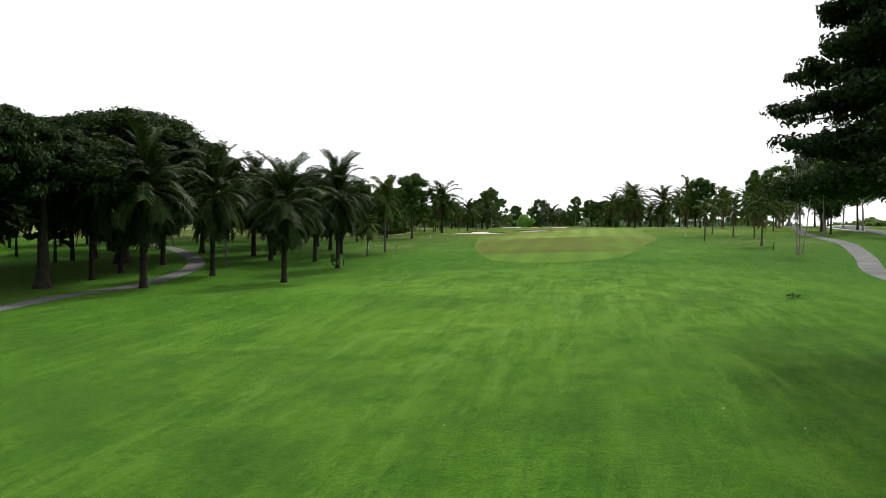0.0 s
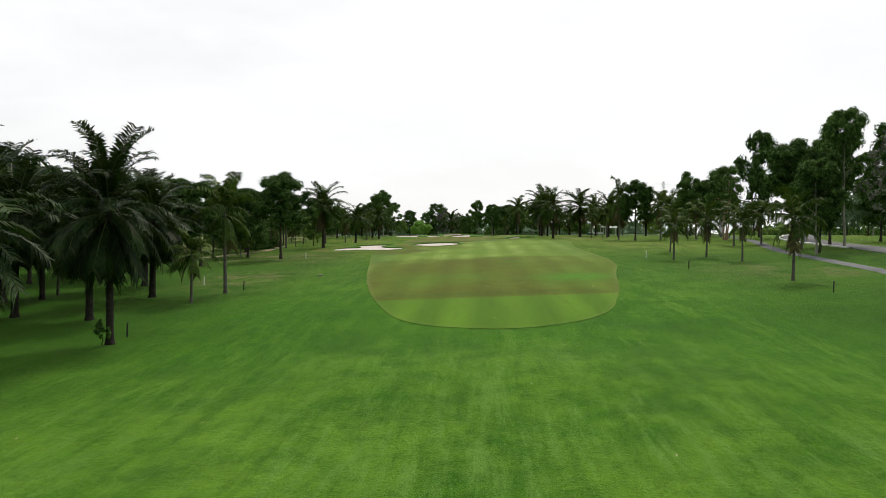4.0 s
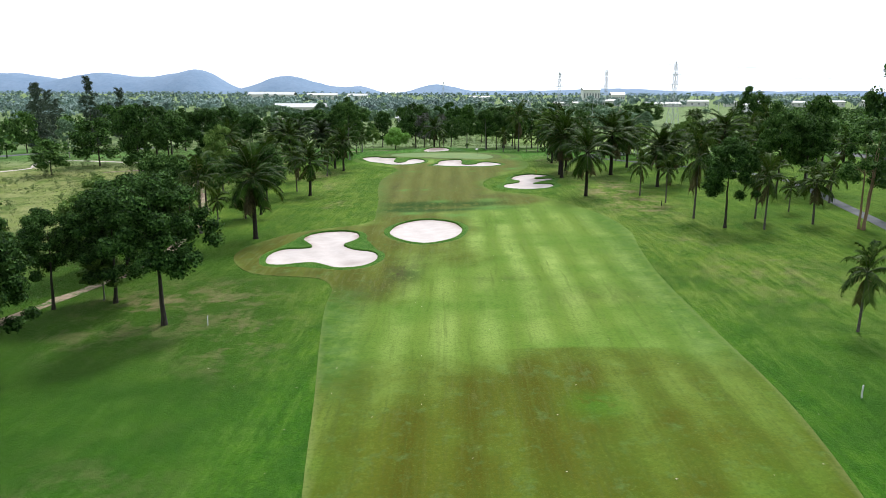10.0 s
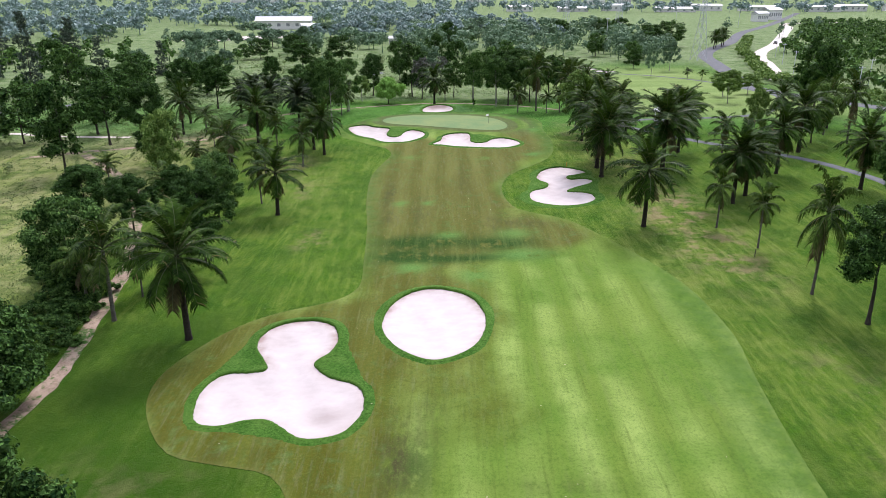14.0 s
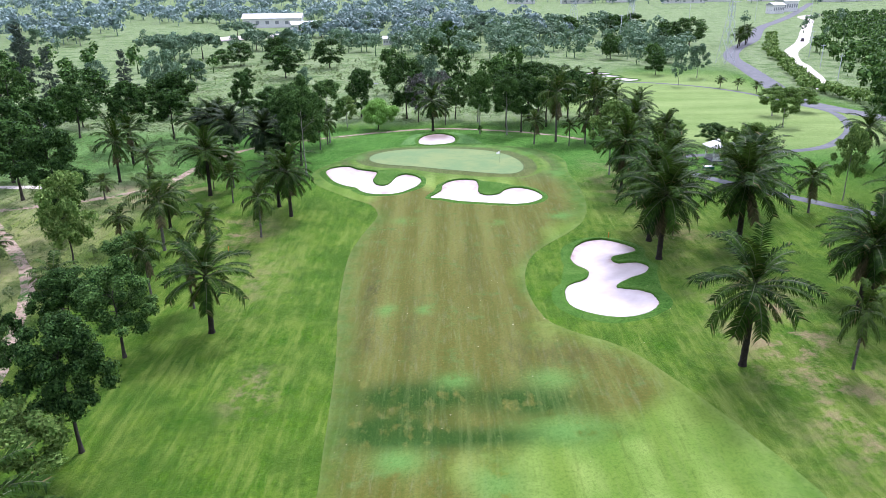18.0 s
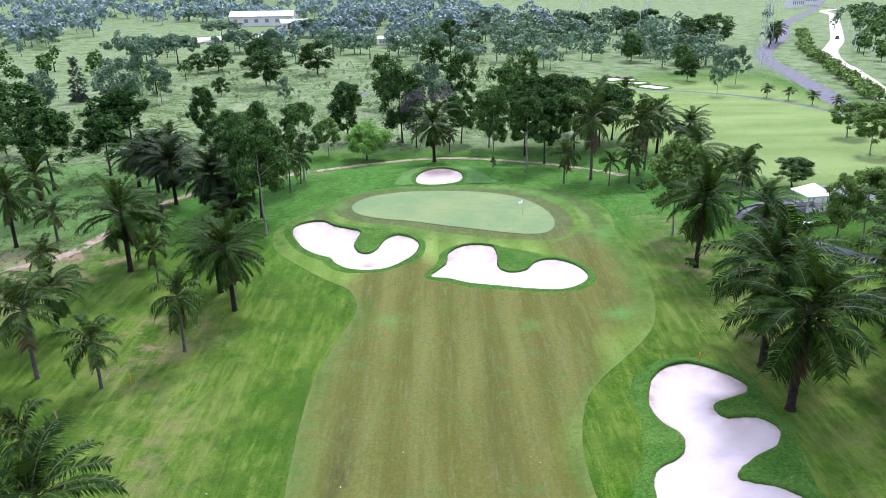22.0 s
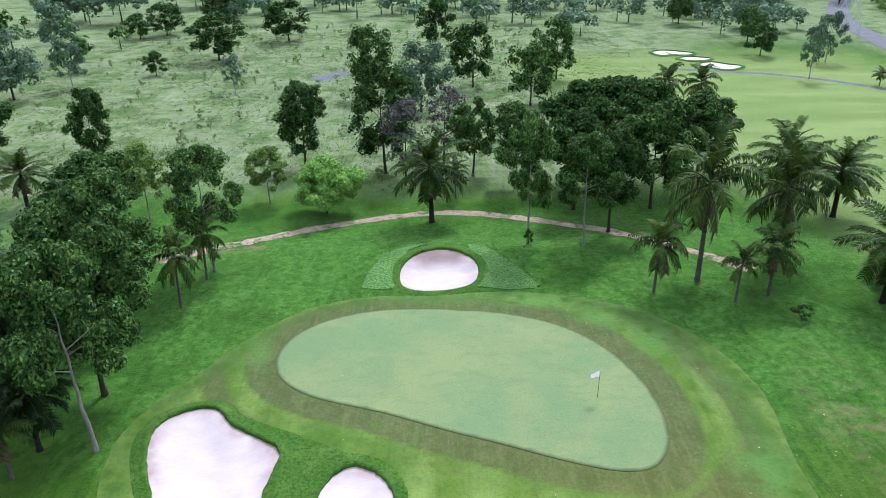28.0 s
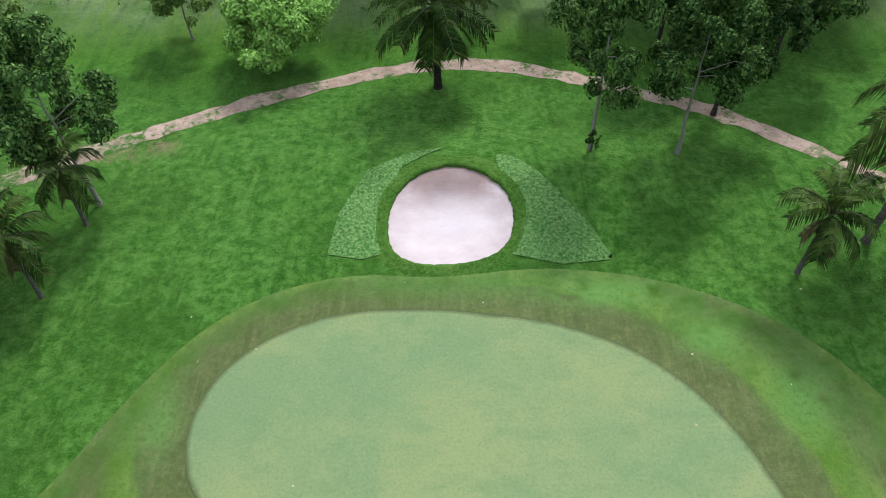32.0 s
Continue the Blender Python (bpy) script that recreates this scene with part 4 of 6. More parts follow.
ribbon("cart_path", [(-33, -40), (-33.5, -20), (-34.4, -3), (-35.3, 4), (-34.6, 14), (-39.6, 32), (-49, 48), (-64, 67), (-77, 80), (-95, 100)], 2.2, M_CART, "grey concrete golf cart path under palms", "path", 0.02, 0.05)
ribbon("road", [(40, -60), (47, 10), (55, 60), (60, 90), (61.6, 106), (61.9, 118), (64.2, 128), (70.6, 144), (81, 164), (90, 178), (99, 195), (104, 215), (103, 245), (97, 280), (93, 305), (96, 324), (102, 347), (110, 385), (118, 422), (134.6, 460), (162, 508), (202, 594), (245, 665), (300, 760), (420, 980)], 6.5, M_ASPH, "grey asphalt road beside the course", "road", 0.0, 0.08)


def kerb(points, wide, high):
    """A raised painted edge stone along a road, with bevelled top edges."""
    c = opened(points, 8)
    t = np.gradient(c, axis=0)
    t /= np.linalg.norm(t, axis=1)[:, None]
    side = np.stack([-t[:, 1], t[:, 0]], 1)
    profile = ((-0.5, -0.1), (-0.5, 0.8), (-0.36, 1.0), (0.36, 1.0), (0.5, 0.8), (0.5, -0.1))
    verts = [(*(p + w * k * wide), at(*p) + 0.05 + h * high) for p, w in zip(c, side) for k, h in profile]
    faces = [(i * 6 + k, i * 6 + k + 1, i * 6 + k + 7, i * 6 + k + 6) for i in range(len(c) - 1) for k in range(5)]
    tagged(new("kerb", mesh_of("kerb", verts, faces, M_WHITE, False)), "white painted kerb along the bend of the asphalt road", "kerb", "", "structure")


kerb([(57.6, 98), (58.0, 108), (58.2, 117), (60.4, 129), (67.3, 146), (77.8, 166), (86.8, 180), (95.5, 195), (100.2, 212)], 0.4, 0.2)
ribbon("dirt_road", [(112, 330), (123, 360), (133, 390), (139, 411), (154.5, 446), (180, 490), (219, 568), (265, 660), (300, 730), (420, 760)], 6.0, M_PALE, "pale dirt road", "road", 0.04, 0.10)
ribbon("dirt_road", [(-190, 205), (-150, 215), (-128, 232), (-118, 246), (-105, 262), (-98, 290)], 4.0, M_CART, "grey lane across the wild field", "road", 0.03, 0.08)
ribbon("dirt_track", [(-110, 205), (-104, 212), (-107, 222), (-100, 226), (-84, 223), (-70, 222)], 1.3, M_PALE, "pale sandy track across the wild field", "track", 0.25, 0.06)


# ---- plants ----
def tube(verts, faces, pts, radii, sides=8):
    """Adds a tapered tube along pts."""
    base = len(verts)
    pts = [Vector(p) for p in pts]
    for i, (p, r) in enumerate(zip(pts, radii)):
        t = (pts[min(i + 1, len(pts) - 1)] - pts[max(i - 1, 0)]).normalized()
        a = t.orthogonal().normalized() if abs(t.z) < 0.95 else Vector((1, 0, 0))
        a = (a - t * a.dot(t)).normalized()
        b = t.cross(a)
        for k in range(sides):
            u = 2 * math.pi * k / sides
            verts.append(tuple(p + (a * math.cos(u) + b * math.sin(u)) * r))
    for i in range(len(pts) - 1):
        for k in range(sides):
            j = (k + 1) % sides
            o = base + i * sides
            faces.append((o + k, o + j, o + sides + j, o + sides + k))
    faces.append(tuple(base + (len(pts) - 1) * sides + k for k in range(sides)))


def frond_mesh(name, length, rise, droop, pairs, leaflet, hang, material, seed, vee=0.5):
    """One feather frond along +x: an arched rib with leaflets on both sides."""
    rng = random.Random(seed)
    verts, faces = [], []
    n, pts, p, ang = 7, [], Vector((0, 0, 0)), radians(rise)
    for i in range(n + 1):
        pts.append(p.copy())
        p = p + Vector((math.cos(ang), 0, math.sin(ang))) * (length / n)
        ang -= radians(droop) / n * (0.5 + 1.0 * i / n)
    tube(verts, faces, pts, [0.055 * (1 - i / (n + 0.6)) + 0.010 for i in range(n + 1)], 3)
    ribs = len(faces)
    for k in range(pairs):
        s = 0.14 + 0.86 * (k + rng.uniform(-0.25, 0.25)) / pairs
        s = min(max(s, 0.1), 0.995) * n
        i = min(int(s), n - 1)
        o = pts[i].lerp(pts[i + 1], s - i)
        t = (pts[i + 1] - pts[i]).normalized()
        up = Vector((0, 1, 0)).cross(t) * -1
        up = up if up.z > 0 else -up
        u = s / n
        ln = leaflet * (0.45 + 1.2 * u * (1.25 - u) * 1.35) * rng.uniform(0.85, 1.15)
        wd = 0.040 * leaflet + 0.022
        for sgn in (-1, 1):
            out = (Vector((0, sgn, 0)) * 0.9 + t * rng.uniform(0.35, 0.7) + up * (vee * rng.uniform(0.3, 1.0))).normalized()
            mid = o + out * ln * 0.5 + Vector((0, 0, -hang * ln * 0.10))
            tip = o + out * ln * 0.95 + Vector((0, 0, -hang * ln * rng.uniform(0.45, 0.75)))
            w = t * wd
            b = len(verts)
            verts += [tuple(o - w * 0.6), tuple(o + w * 0.6), tuple(mid + w), tuple(tip), tuple(mid - w)]
            faces += [(b, b + 1, b + 2, b + 4), (b + 4, b + 2, b + 3)]
    me = mesh_of(name, verts, faces, material, False)
    me.materials.append(M_RIB)
    me.polygons.foreach_set("material_index", [1] * ribs + [0] * (len(faces) - ribs))
    return me


def boot_trunk(name, tall, r0, r1, material, lean, seed, rings):
    """A palm trunk with rings of old leaf bases."""
    rng = random.Random(seed)
    n = rings
    pts, radii = [], []
    for i in range(n + 1):
        u = i / n
        bulge = 1.0 + 0.35 * max(0, 0.12 - u) / 0.12
        pts.append((lean * u * u * tall, lean * 0.5 * math.sin(u * 2.2) * tall, -0.3 + (tall + 0.3) * u))
        radii.append((r0 + (r1 - r0) * u) * bulge * (1.0 + (0.10 if i % 2 else -0.06) * rng.uniform(0.6, 1.2)))
    verts, faces = [], []
    tube(verts, faces, pts, radii, 10)
    return mesh_of(name, verts, faces, material), Vector(pts[-1])


DATE_FRONDS = [frond_mesh("date_frond", ln, r, d, 44, 0.86, h, mt, s, v) for ln, r, d, h, mt, s, v in
               ((4.9, 82, 70, 0.4, M_FROND, 1, 0.6), (5.1, 64, 90, 0.55, M_FROND, 2, 0.5), (5.0, 42, 95, 0.7, M_FROND, 3, 0.4), (4.8, 18, 85, 0.85, M_FROND, 4, 0.3), (4.4, -8, 70, 0.9, M_FROND, 5, 0.2), (3.8, -45, 42, 0.8, M_FROND, 7, 0.1), (3.6, -62, 24, 0.8, M_FRONDDRY, 6, 0.0))]
# the date fronds again, in the leaf copy darkened for shade
SHADE_FRONDS = [frond_mesh("date_frond", ln, r, d, 44, 0.86, h, mt, s, v) for ln, r, d, h, mt, s, v in
              ((4.9, 82, 70, 0.4, M_FRONDSHADE, 1, 0.6), (5.1, 64, 90, 0.55, M_FRONDSHADE, 2, 0.5), (5.0, 42, 95, 0.7, M_FRONDSHADE, 3, 0.4), (4.8, 18, 85, 0.85, M_FRONDSHADE, 4, 0.3), (4.4, -8, 70, 0.9, M_FRONDSHADE, 5, 0.2), (3.8, -45, 42, 0.8, M_FRONDSHADE, 7, 0.1), (3.6, -62, 24, 0.8, M_FRONDSHADE, 6, 0.0))]
COCO_FRONDS = [frond_mesh("coconut_frond", ln, r, d, 32, 0.80, h, mt, s, v) for ln, r, d, h, mt, s, v in
               ((3.0, 76, 80, 0.8, M_COCO, 11, 0.35), (3.2, 52, 100, 1.0, M_COCO, 12, 0.25), (3.1, 24, 95, 1.2, M_COCO, 13, 0.15), (2.8, -12, 70, 1.2, M_COCO, 14, 0.0), (2.4, -52, 34, 0.9, M_FRONDDRY, 15, 0.0))]


def palm(name, label, tall, reach, trunk, fronds, counts, seed, lean):
    """A palm: trunk and every frond. tall: to the crown's top; reach: the crown's radius."""
    rng = random.Random(seed)
    top = bpy.data.objects.new(name, None)
    scene.collection.objects.link(top)
    kind, r0, r1, mt, rings = trunk
    stem = tall * (0.60 if kind == "date" else 0.70)
    me, head = boot_trunk("trunk", stem, r0, r1, mt, lean, seed, rings)
    part("trunk", me, top)
    size = 1.0
    turn = rng.uniform(0, 360)
    for level, count in enumerate(counts):
        for k in range(count):
            turn += 137.5 + rng.uniform(-14, 14)
            s = size * rng.uniform(0.86, 1.1)
            m = Matrix.Translation(head + Vector((0, 0, 0.12 * (2 - level)))) @ Euler((radians(rng.uniform(-12, 12)), radians(rng.uniform(-9, 9)), radians(turn))).to_matrix().to_4x4() @ Matrix.Scale(s, 4)
            part("frond", fronds[level], top, "brown hanging frond" if fronds[level].materials[0] == M_FRONDDRY else "", m)
    return tagged(top, label, "palm tree", "palms of the course")


def spot(x, y, turn=0.0, sx=1.0, sz=1.0):
    return Matrix.Translation((x, y, at(x, y))) @ Matrix.Rotation(turn, 4, "Z") @ Matrix.Diagonal((sx, sx, sz, 1))


T_DATE, T_COCO = ("date", 0.27, 0.21, M_PALMBARK, 22), ("coco", 0.17, 0.105, M_COCOBARK, 20)
DATE_LABEL, COCO_LABEL = "tall feathery date palm with a rough dark trunk on grass", "slim coconut palm with a smooth grey trunk on grass"
DATE_KINDS = [palm("date_palm", DATE_LABEL, 12.0, 4.2, T_DATE, DATE_FRONDS, c, s, l) for c, s, l in (((3, 5, 6, 6, 5, 3, 3), 21, 0.02), ((3, 5, 6, 7, 6, 5, 3), 22, -0.02), ((3, 5, 6, 6, 4, 2, 2), 23, 0.03))]
FULL_KINDS = [palm("date_palm", "full date palm with a dense crown and brown lower fronds", 12.0, 4.2, T_DATE, DATE_FRONDS, c, s, l) for c, s, l in (((4, 7, 8, 8, 7, 5, 7), 26, 0.015), ((4, 6, 8, 9, 6, 5, 5), 27, -0.02))]
OLD_KINDS = [palm("date_palm", "old date palm with a deep skirt of hanging fronds", 12.0, 4.2, T_DATE, SHADE_FRONDS, (6, 9, 11, 11, 12, 14, 9), 24, 0.01), palm("date_palm", "old date palm with a deep skirt of hanging fronds", 12.0, 4.2, T_DATE, SHADE_FRONDS, (6, 8, 10, 11, 12, 12, 7), 25, -0.015)]
COCO_KINDS = [palm("coconut_palm", COCO_LABEL, 7.0, 2.3, T_COCO, COCO_FRONDS, c, s, l) for c, s, l in (((3, 4, 5, 4, 1), 31, 0.04), ((3, 5, 5, 4, 2), 32, -0.03), ((3, 4, 5, 3, 1), 33, 0.02))]

# x, y, height, crown radius
DATES_A = [(-20.7, 16.0, 12.3, 4.2), (-20.6, 30.6, 13.7, 3.7), (-32.3, 11.3, 15.4, 5.0), (-32.1, 23.3, 14.4, 4.2), (-43.0, 18.4, 15.2, 4.0), (-40.5, 50.3, 15.0, 5.2), (-27.9, 52.5, 11.8, 4.6), (-38.1, 52.3, 12.2, 3.8), (20.3, 161.2, 12.6, 4.5), (20.5, 191.9, 14.7, 5.0), (35.0, 170.1, 12.0, 4.5), (37.1, 201.8, 12.7, 4.6), (58.2, 200.5, 13.6, 4.9), (-28.8, 171.2, 10.5, 4.4), (-27.4, 205.9, 11.2, 3.9), (-42.2, 216.4, 12.0, 4.6), (-43.7, 202.3, 8.1, 3.3), (-59.8, 224.5, 11.5, 3.6)]
DATES_C = [(-29.3, 134.1, 14.0, 4.7), (-37.0, 233.1, 10.6, 4.4), (-50.0, 247.0, 10.3, 4.3), (-44.9, 240.2, 10.4, 4.2), (-32.5, 226.9, 7.4, 2.8)]
DATES_B = [(19.9, 185.4, 13.2, 5.1), (30.8, 189.7, 13.9, 5.8), (38.2, 173.7, 10.1, 4.6), (21.7, 212.4, 12.8, 4.0), (31.9, 219.6, 7.9, 3.6), (22.6, 197.4, 10.6, 4.4), (37.4, 264.4, 9.4, 4.4), (31.4, 243.7, 9.4, 4.2), (-7.4, 264.6, 11.2, 4.4), (-56.4, 271.1, 7.5, 3.9), (-54.5, 250.9, 9.3, 4.6), (-30.0, 210.2, 8.6, 4.3), (33.0, 268.0, 10.6, 3.8), (-62, 236, 10, 3.8), (-33, 62, 12, 4.8), (-39, 72, 13, 4.8), (-34, 42, 13, 4.6), (-46, 36, 14.5, 5.0)]
COCOS_A = [(-38.5, 55.4, 6.8, 2.1), (-36.2, 34.0, 10.5, 2.5), (-21.7, 54.2, 10.6, 2.9), (-22.5, 48.0, 5.9, 2.0), (26.6, 79.6, 6.0, 2.2), (31.7, 83.0, 6.9, 2.1), (33.4, 75.0, 6.5, 2.0), (30.2, 94.8, 7.1, 1.9), (29.4, 52.0, 7.6, 2.3), (50.6, 98.3, 8.6, 3.2), (39.9, 138.8, 9.3, 2.2), (38.2, 131.8, 9.3, 2.3), (45.9, 134.5, 8.0, 2.6), (31.4, 152.6, 7.4, 1.9), (29.2, 160.0, 7.6, 2.0), (46.6, 143.2, 5.0, 1.6), (70.2, 206.8, 13.0, 3.0), (69.9, 215.1, 11.0, 2.5), (65.6, 189.2, 4.0, 2.4), (31.6, 139.8, 12.2, 2.5), (-38.2, 138.5, 10.8, 3.6), (-42.1, 141.5, 6.8, 2.6), (-37.5, 144.1, 5.4, 1.8)]
COCOS_B = [(-32.4, 177.0, 8.6, 2.0), (-41.7, 194.3, 9.4, 3.4), (-30.0, 198.1, 8.0, 2.4), (-47.6, 195.7, 5.6, 2.0), (-38.5, 180.9, 7.5, 2.1), (-46.8, 177.3, 5.9, 2.6), (-55.5, 226.4, 5.4, 2.9), (-58.3, 215.1, 4.2, 2.0), (-39.4, 220.1, 6.5, 2.1), (-28.6, 250.8, 6.6, 2.1), (-59.8, 188.1, 5.3, 2.4), (44.7, 200.7, 7.0, 2.6), (22.4, 245.4, 6.3, 2.4)]
COCOS_C = [(25.0, 250.3, 11.6, 3.6), (17.2, 248.6, 13.6, 3.8), (27.2, 254.6, 11.4, 3.3), (12.6, 246.3, 6.6, 2.4), (19.1, 244.3, 5.3, 1.8), (-35.3, 192.5, 6.4, 2.5), (-37.6, 212.6, 6.2, 2.0), (-29.2, 245.2, 7.0, 2.1), (-50.1, 213.6, 5.2, 1.8), (37.4, 311.2, 8.7, 3.0), (31.7, 311.4, 9.1, 3.0), (38.1, 272.1, 4.8, 1.9), (33.3, 230.4, 8.7, 2.4), (-33.0, 224.4, 5.2, 2.3), (-44, 100, 9, 2.6), (-4.6, 272.7, 4.8, 1.7)]


def plant(kinds, rows, tall, reach, seed):
    rng = random.Random(seed)
    for i, (x, y, h, r) in enumerate(rows):
        k = kinds[(i * 7 + i // 3) % len(kinds)]
        copy_thing(k, spot(x, y, rng.uniform(0, 6.28), r / reach, h / tall))


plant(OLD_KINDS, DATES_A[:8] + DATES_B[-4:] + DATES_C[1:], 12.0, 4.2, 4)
LATER_DATES = DATES_A[8:] + DATES_B[:-4]
plant(FULL_KINDS, DATES_C[:1] + [r for r in LATER_DATES if 15 < r[0] < 40 and 164 < r[1] < 214], 12.0, 4.2, 11)
plant(DATE_KINDS, [r for r in LATER_DATES if not (15 < r[0] < 40 and 164 < r[1] < 214)], 12.0, 4.2, 5)
plant(COCO_KINDS, COCOS_A + COCOS_B + COCOS_C, 7.0, 2.7, 6)
for k, (x, y) in zip(OLD_KINDS + FULL_KINDS + DATE_KINDS + COCO_KINDS, ((-27, 40), (-45, 26), (48, 186), (56, 176), (-66, 30), (-52, 8), (-60, 20), (56, 150), (50, 112), (44, 108))):
    k.matrix_basis = spot(x, y)


def crown_mesh(name, tall, reach, low, clumps, per, size, material, seed, shape="round", gap=0.0):
    """Leaves in clumps: each clump a loose tuft of small bent leaves."""
    rng = np.random.default_rng(seed)
    verts, faces = [], []
    mids = []
    for i in range(clumps):
        u = rng.uniform(0, 1)
        a = rng.uniform(0, 2 * math.pi)
        if shape == "tiers":
            v = (int(u * 7) + rng.uniform(0.0, 0.35)) / 7
            rr = reach * (1.0 - 0.45 * v) * math.sqrt(rng.uniform(0.02, 1.0))
            z = low + (tall - low) * v - 0.10 * rr
        elif shape == "flat":
            rr = math.sqrt(rng.uniform(0, 1)) * reach
            z = low + (tall - low) * (0.55 + 0.4 * math.sqrt(max(0, 1 - (rr / reach) ** 2))) - rng.uniform(0, 1) ** 2 * 0.30 * (tall - low)
        elif shape == "tall":
            v = u
            rr = reach * (0.35 + 0.65 * math.sin(math.pi * (0.12 + 0.80 * v))) * rng.uniform(0.45, 1.0)
            z = low + (tall - low) * v
        elif shape == "cone":
            v = u ** 1.5
            rr = reach * (1.0 - 0.72 * v) * rng.uniform(0.3, 1.0)
            z = low + (tall - low) * v
        else:
            v = u
            rr = reach * math.sqrt(max(0.05, 1 - (2 * v - 0.85) ** 2 / 1.4)) * rng.uniform(0.45, 1.0)
            z = low + (tall - low) * v
        lump = 1 + 0.22 * math.sin(3 * a + seed) + 0.12 * math.sin(5 * a + 2 * seed + z)
        mids.append((rr * lump * math.cos(a), rr * lump * math.sin(a), z))
    mids = np.array(mids)
    cr = reach * {"tall": 0.29, "tiers": 0.14, "flat": 0.19, "cone": 0.2}.get(shape, 0.26)
    flat = 0.4 if shape == "tiers" else 0.55 if shape == "flat" else 0.78
    for m in mids:
        k = int(per * rng.uniform(0.7, 1.3))
        big = cr * rng.uniform(0.65, 1.25)
        d = rng.normal(0, 1, (k, 3)) + (0, 0, 0.45)
        d /= np.linalg.norm(d, axis=1)[:, None] + 1e-9
        o = m + d * (rng.uniform(0.66, 1.06, k) * big)[:, None] * (1, 1, flat)
        out = d + rng.normal(0, 0.38, (k, 3)) + (0, 0, 0.15)
        s = size * 1.15 * rng.uniform(0.6, 1.3, k)[:, None]
        heart = rng.uniform(0, 1, k) < 0.13
        s[heart] = big * (0.2 if shape == "tiers" else 0.44)
        o[heart] = m + d[heart] * big * 0.42 * (1, 1, flat)
        out /= np.linalg.norm(out, axis=1)[:, None]
        side = np.cross(out, rng.normal(0, 1, (k, 3)))
        side /= np.linalg.norm(side, axis=1)[:, None] + 1e-9
        lie = np.cross(side, out)
        b = len(verts)
        q = np.stack([o - lie * s, o + side * s * 0.6 + out * s * 0.12, o + lie * s - out * s * 0.25, o - side * s * 0.6 + out * s * 0.12], 1)
        verts.extend(map(tuple, q.reshape(-1, 3)))
        faces.extend((b + 4 * j, b + 4 * j + 1, b + 4 * j + 2, b + 4 * j + 3) for j in range(k))
    return mesh_of(name, verts, faces, material, False), mids


def tree(name, label, tall, reach, low, r0, bark, leaves, seed, clumps=46, per=55, size=0.30, shape="round", stems=1, category="tree"):
    rng = random.Random(seed)
    top = bpy.data.objects.new(name, None)
    scene.collection.objects.link(top)
    crown, mids = crown_mesh("crown", tall, reach, low, clumps, per, size, leaves, seed, shape)
    verts, faces = [], []
    for s in range(stems):
        a = 6.28 * s / stems + rng.uniform(0, 1)
        spread_ = 0.0 if stems == 1 else 0.35
        foot = Vector((math.cos(a) * spread_, math.sin(a) * spread_, -0.3))
        head = Vector((math.cos(a) * spread_ * 3 + rng.uniform(-0.4, 0.4), math.sin(a) * spread_ * 3 + rng.uniform(-0.4, 0.4), low + (tall - low) * 0.62))
        pts = [foot.lerp(head, i / 9) + Vector((rng.uniform(-1, 1), rng.uniform(-1, 1), 0)) * (0.07 if 0 < i < 9 else 0) for i in range(10)]
        tube(verts, faces, pts, [r0 * (1.5 if i == 0 else 1.0) * (1 - 0.82 * i / 9) / math.sqrt(stems) for i in range(10)], 8)
        for j in range(max(4, 11 // stems)):
            m = Vector(mids[rng.randrange(len(mids))])
            z = max(low * 0.72, min(m.z - 0.3 * (m.to_2d().length), head.z))
            u = max(0.05, min(0.97, (z + 0.3) / (head.z + 0.3)))
            st = foot.lerp(head, u)
            md = st.lerp(m, 0.55) + Vector((0, 0, 0.12 * (m - st).length * (1 if shape != "flat" else -0.6)))
            r = r0 * (1 - 0.82 * u) * 0.55 / math.sqrt(stems)
            tube(verts, faces, [st, st.lerp(md, 0.5), md, m], [r, r * 0.8, r * 0.55, r * 0.2], 6)
    part("trunk", mesh_of("trunk", verts, faces, bark), top)
    part("crown", crown, top)
    return tagged(top, label, category, "trees of the course")


def course_kinds(per, size):
    """The four broadleaf kinds, with fine leaves for near ones and coarser leaves for those further off."""
    return [
        tree("broadleaf_tree", "dark green broadleaf tree with a bare grey trunk", 13, 4.0, 4.6, 0.24, M_BARK, M_LEAF, 41, 70, per, size),
        tree("broadleaf_tree", "green broadleaf tree with an uneven crown", 13, 4.0, 4.0, 0.22, M_BARK, M_LEAFMID, 42, 66, per, size),
        tree("broadleaf_tree", "dark tall broadleaf tree with a lumpy crown", 13, 4.0, 3.4, 0.24, M_BARK, M_LEAF, 43, 74, per, size, "tall"),
        tree("broadleaf_tree", "airy green tree with a bare pale trunk", 13, 4.0, 5.2, 0.20, M_BARKPALE, M_LEAFMID, 44, 50, per, size, "round", 1),
    ]


TREE_KINDS, COARSE_KINDS = course_kinds(240, 0.132), course_kinds(92, 0.215)
FAR_KINDS = [
    tree("broadleaf_tree", "green field tree with a rounded crown", 13, 5.6, 3.2, 0.24, M_BARK, M_LEAFMID, 81, 60, 62, 0.32),
    tree("broadleaf_tree", "dark field tree with a rounded crown", 13, 5.6, 2.6, 0.22, M_BARK, M_LEAF, 82, 60, 62, 0.32),
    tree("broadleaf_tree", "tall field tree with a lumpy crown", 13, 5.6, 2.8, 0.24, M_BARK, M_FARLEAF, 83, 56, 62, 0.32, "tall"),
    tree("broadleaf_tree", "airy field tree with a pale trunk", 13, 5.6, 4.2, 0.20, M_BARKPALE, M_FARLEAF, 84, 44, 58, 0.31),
]
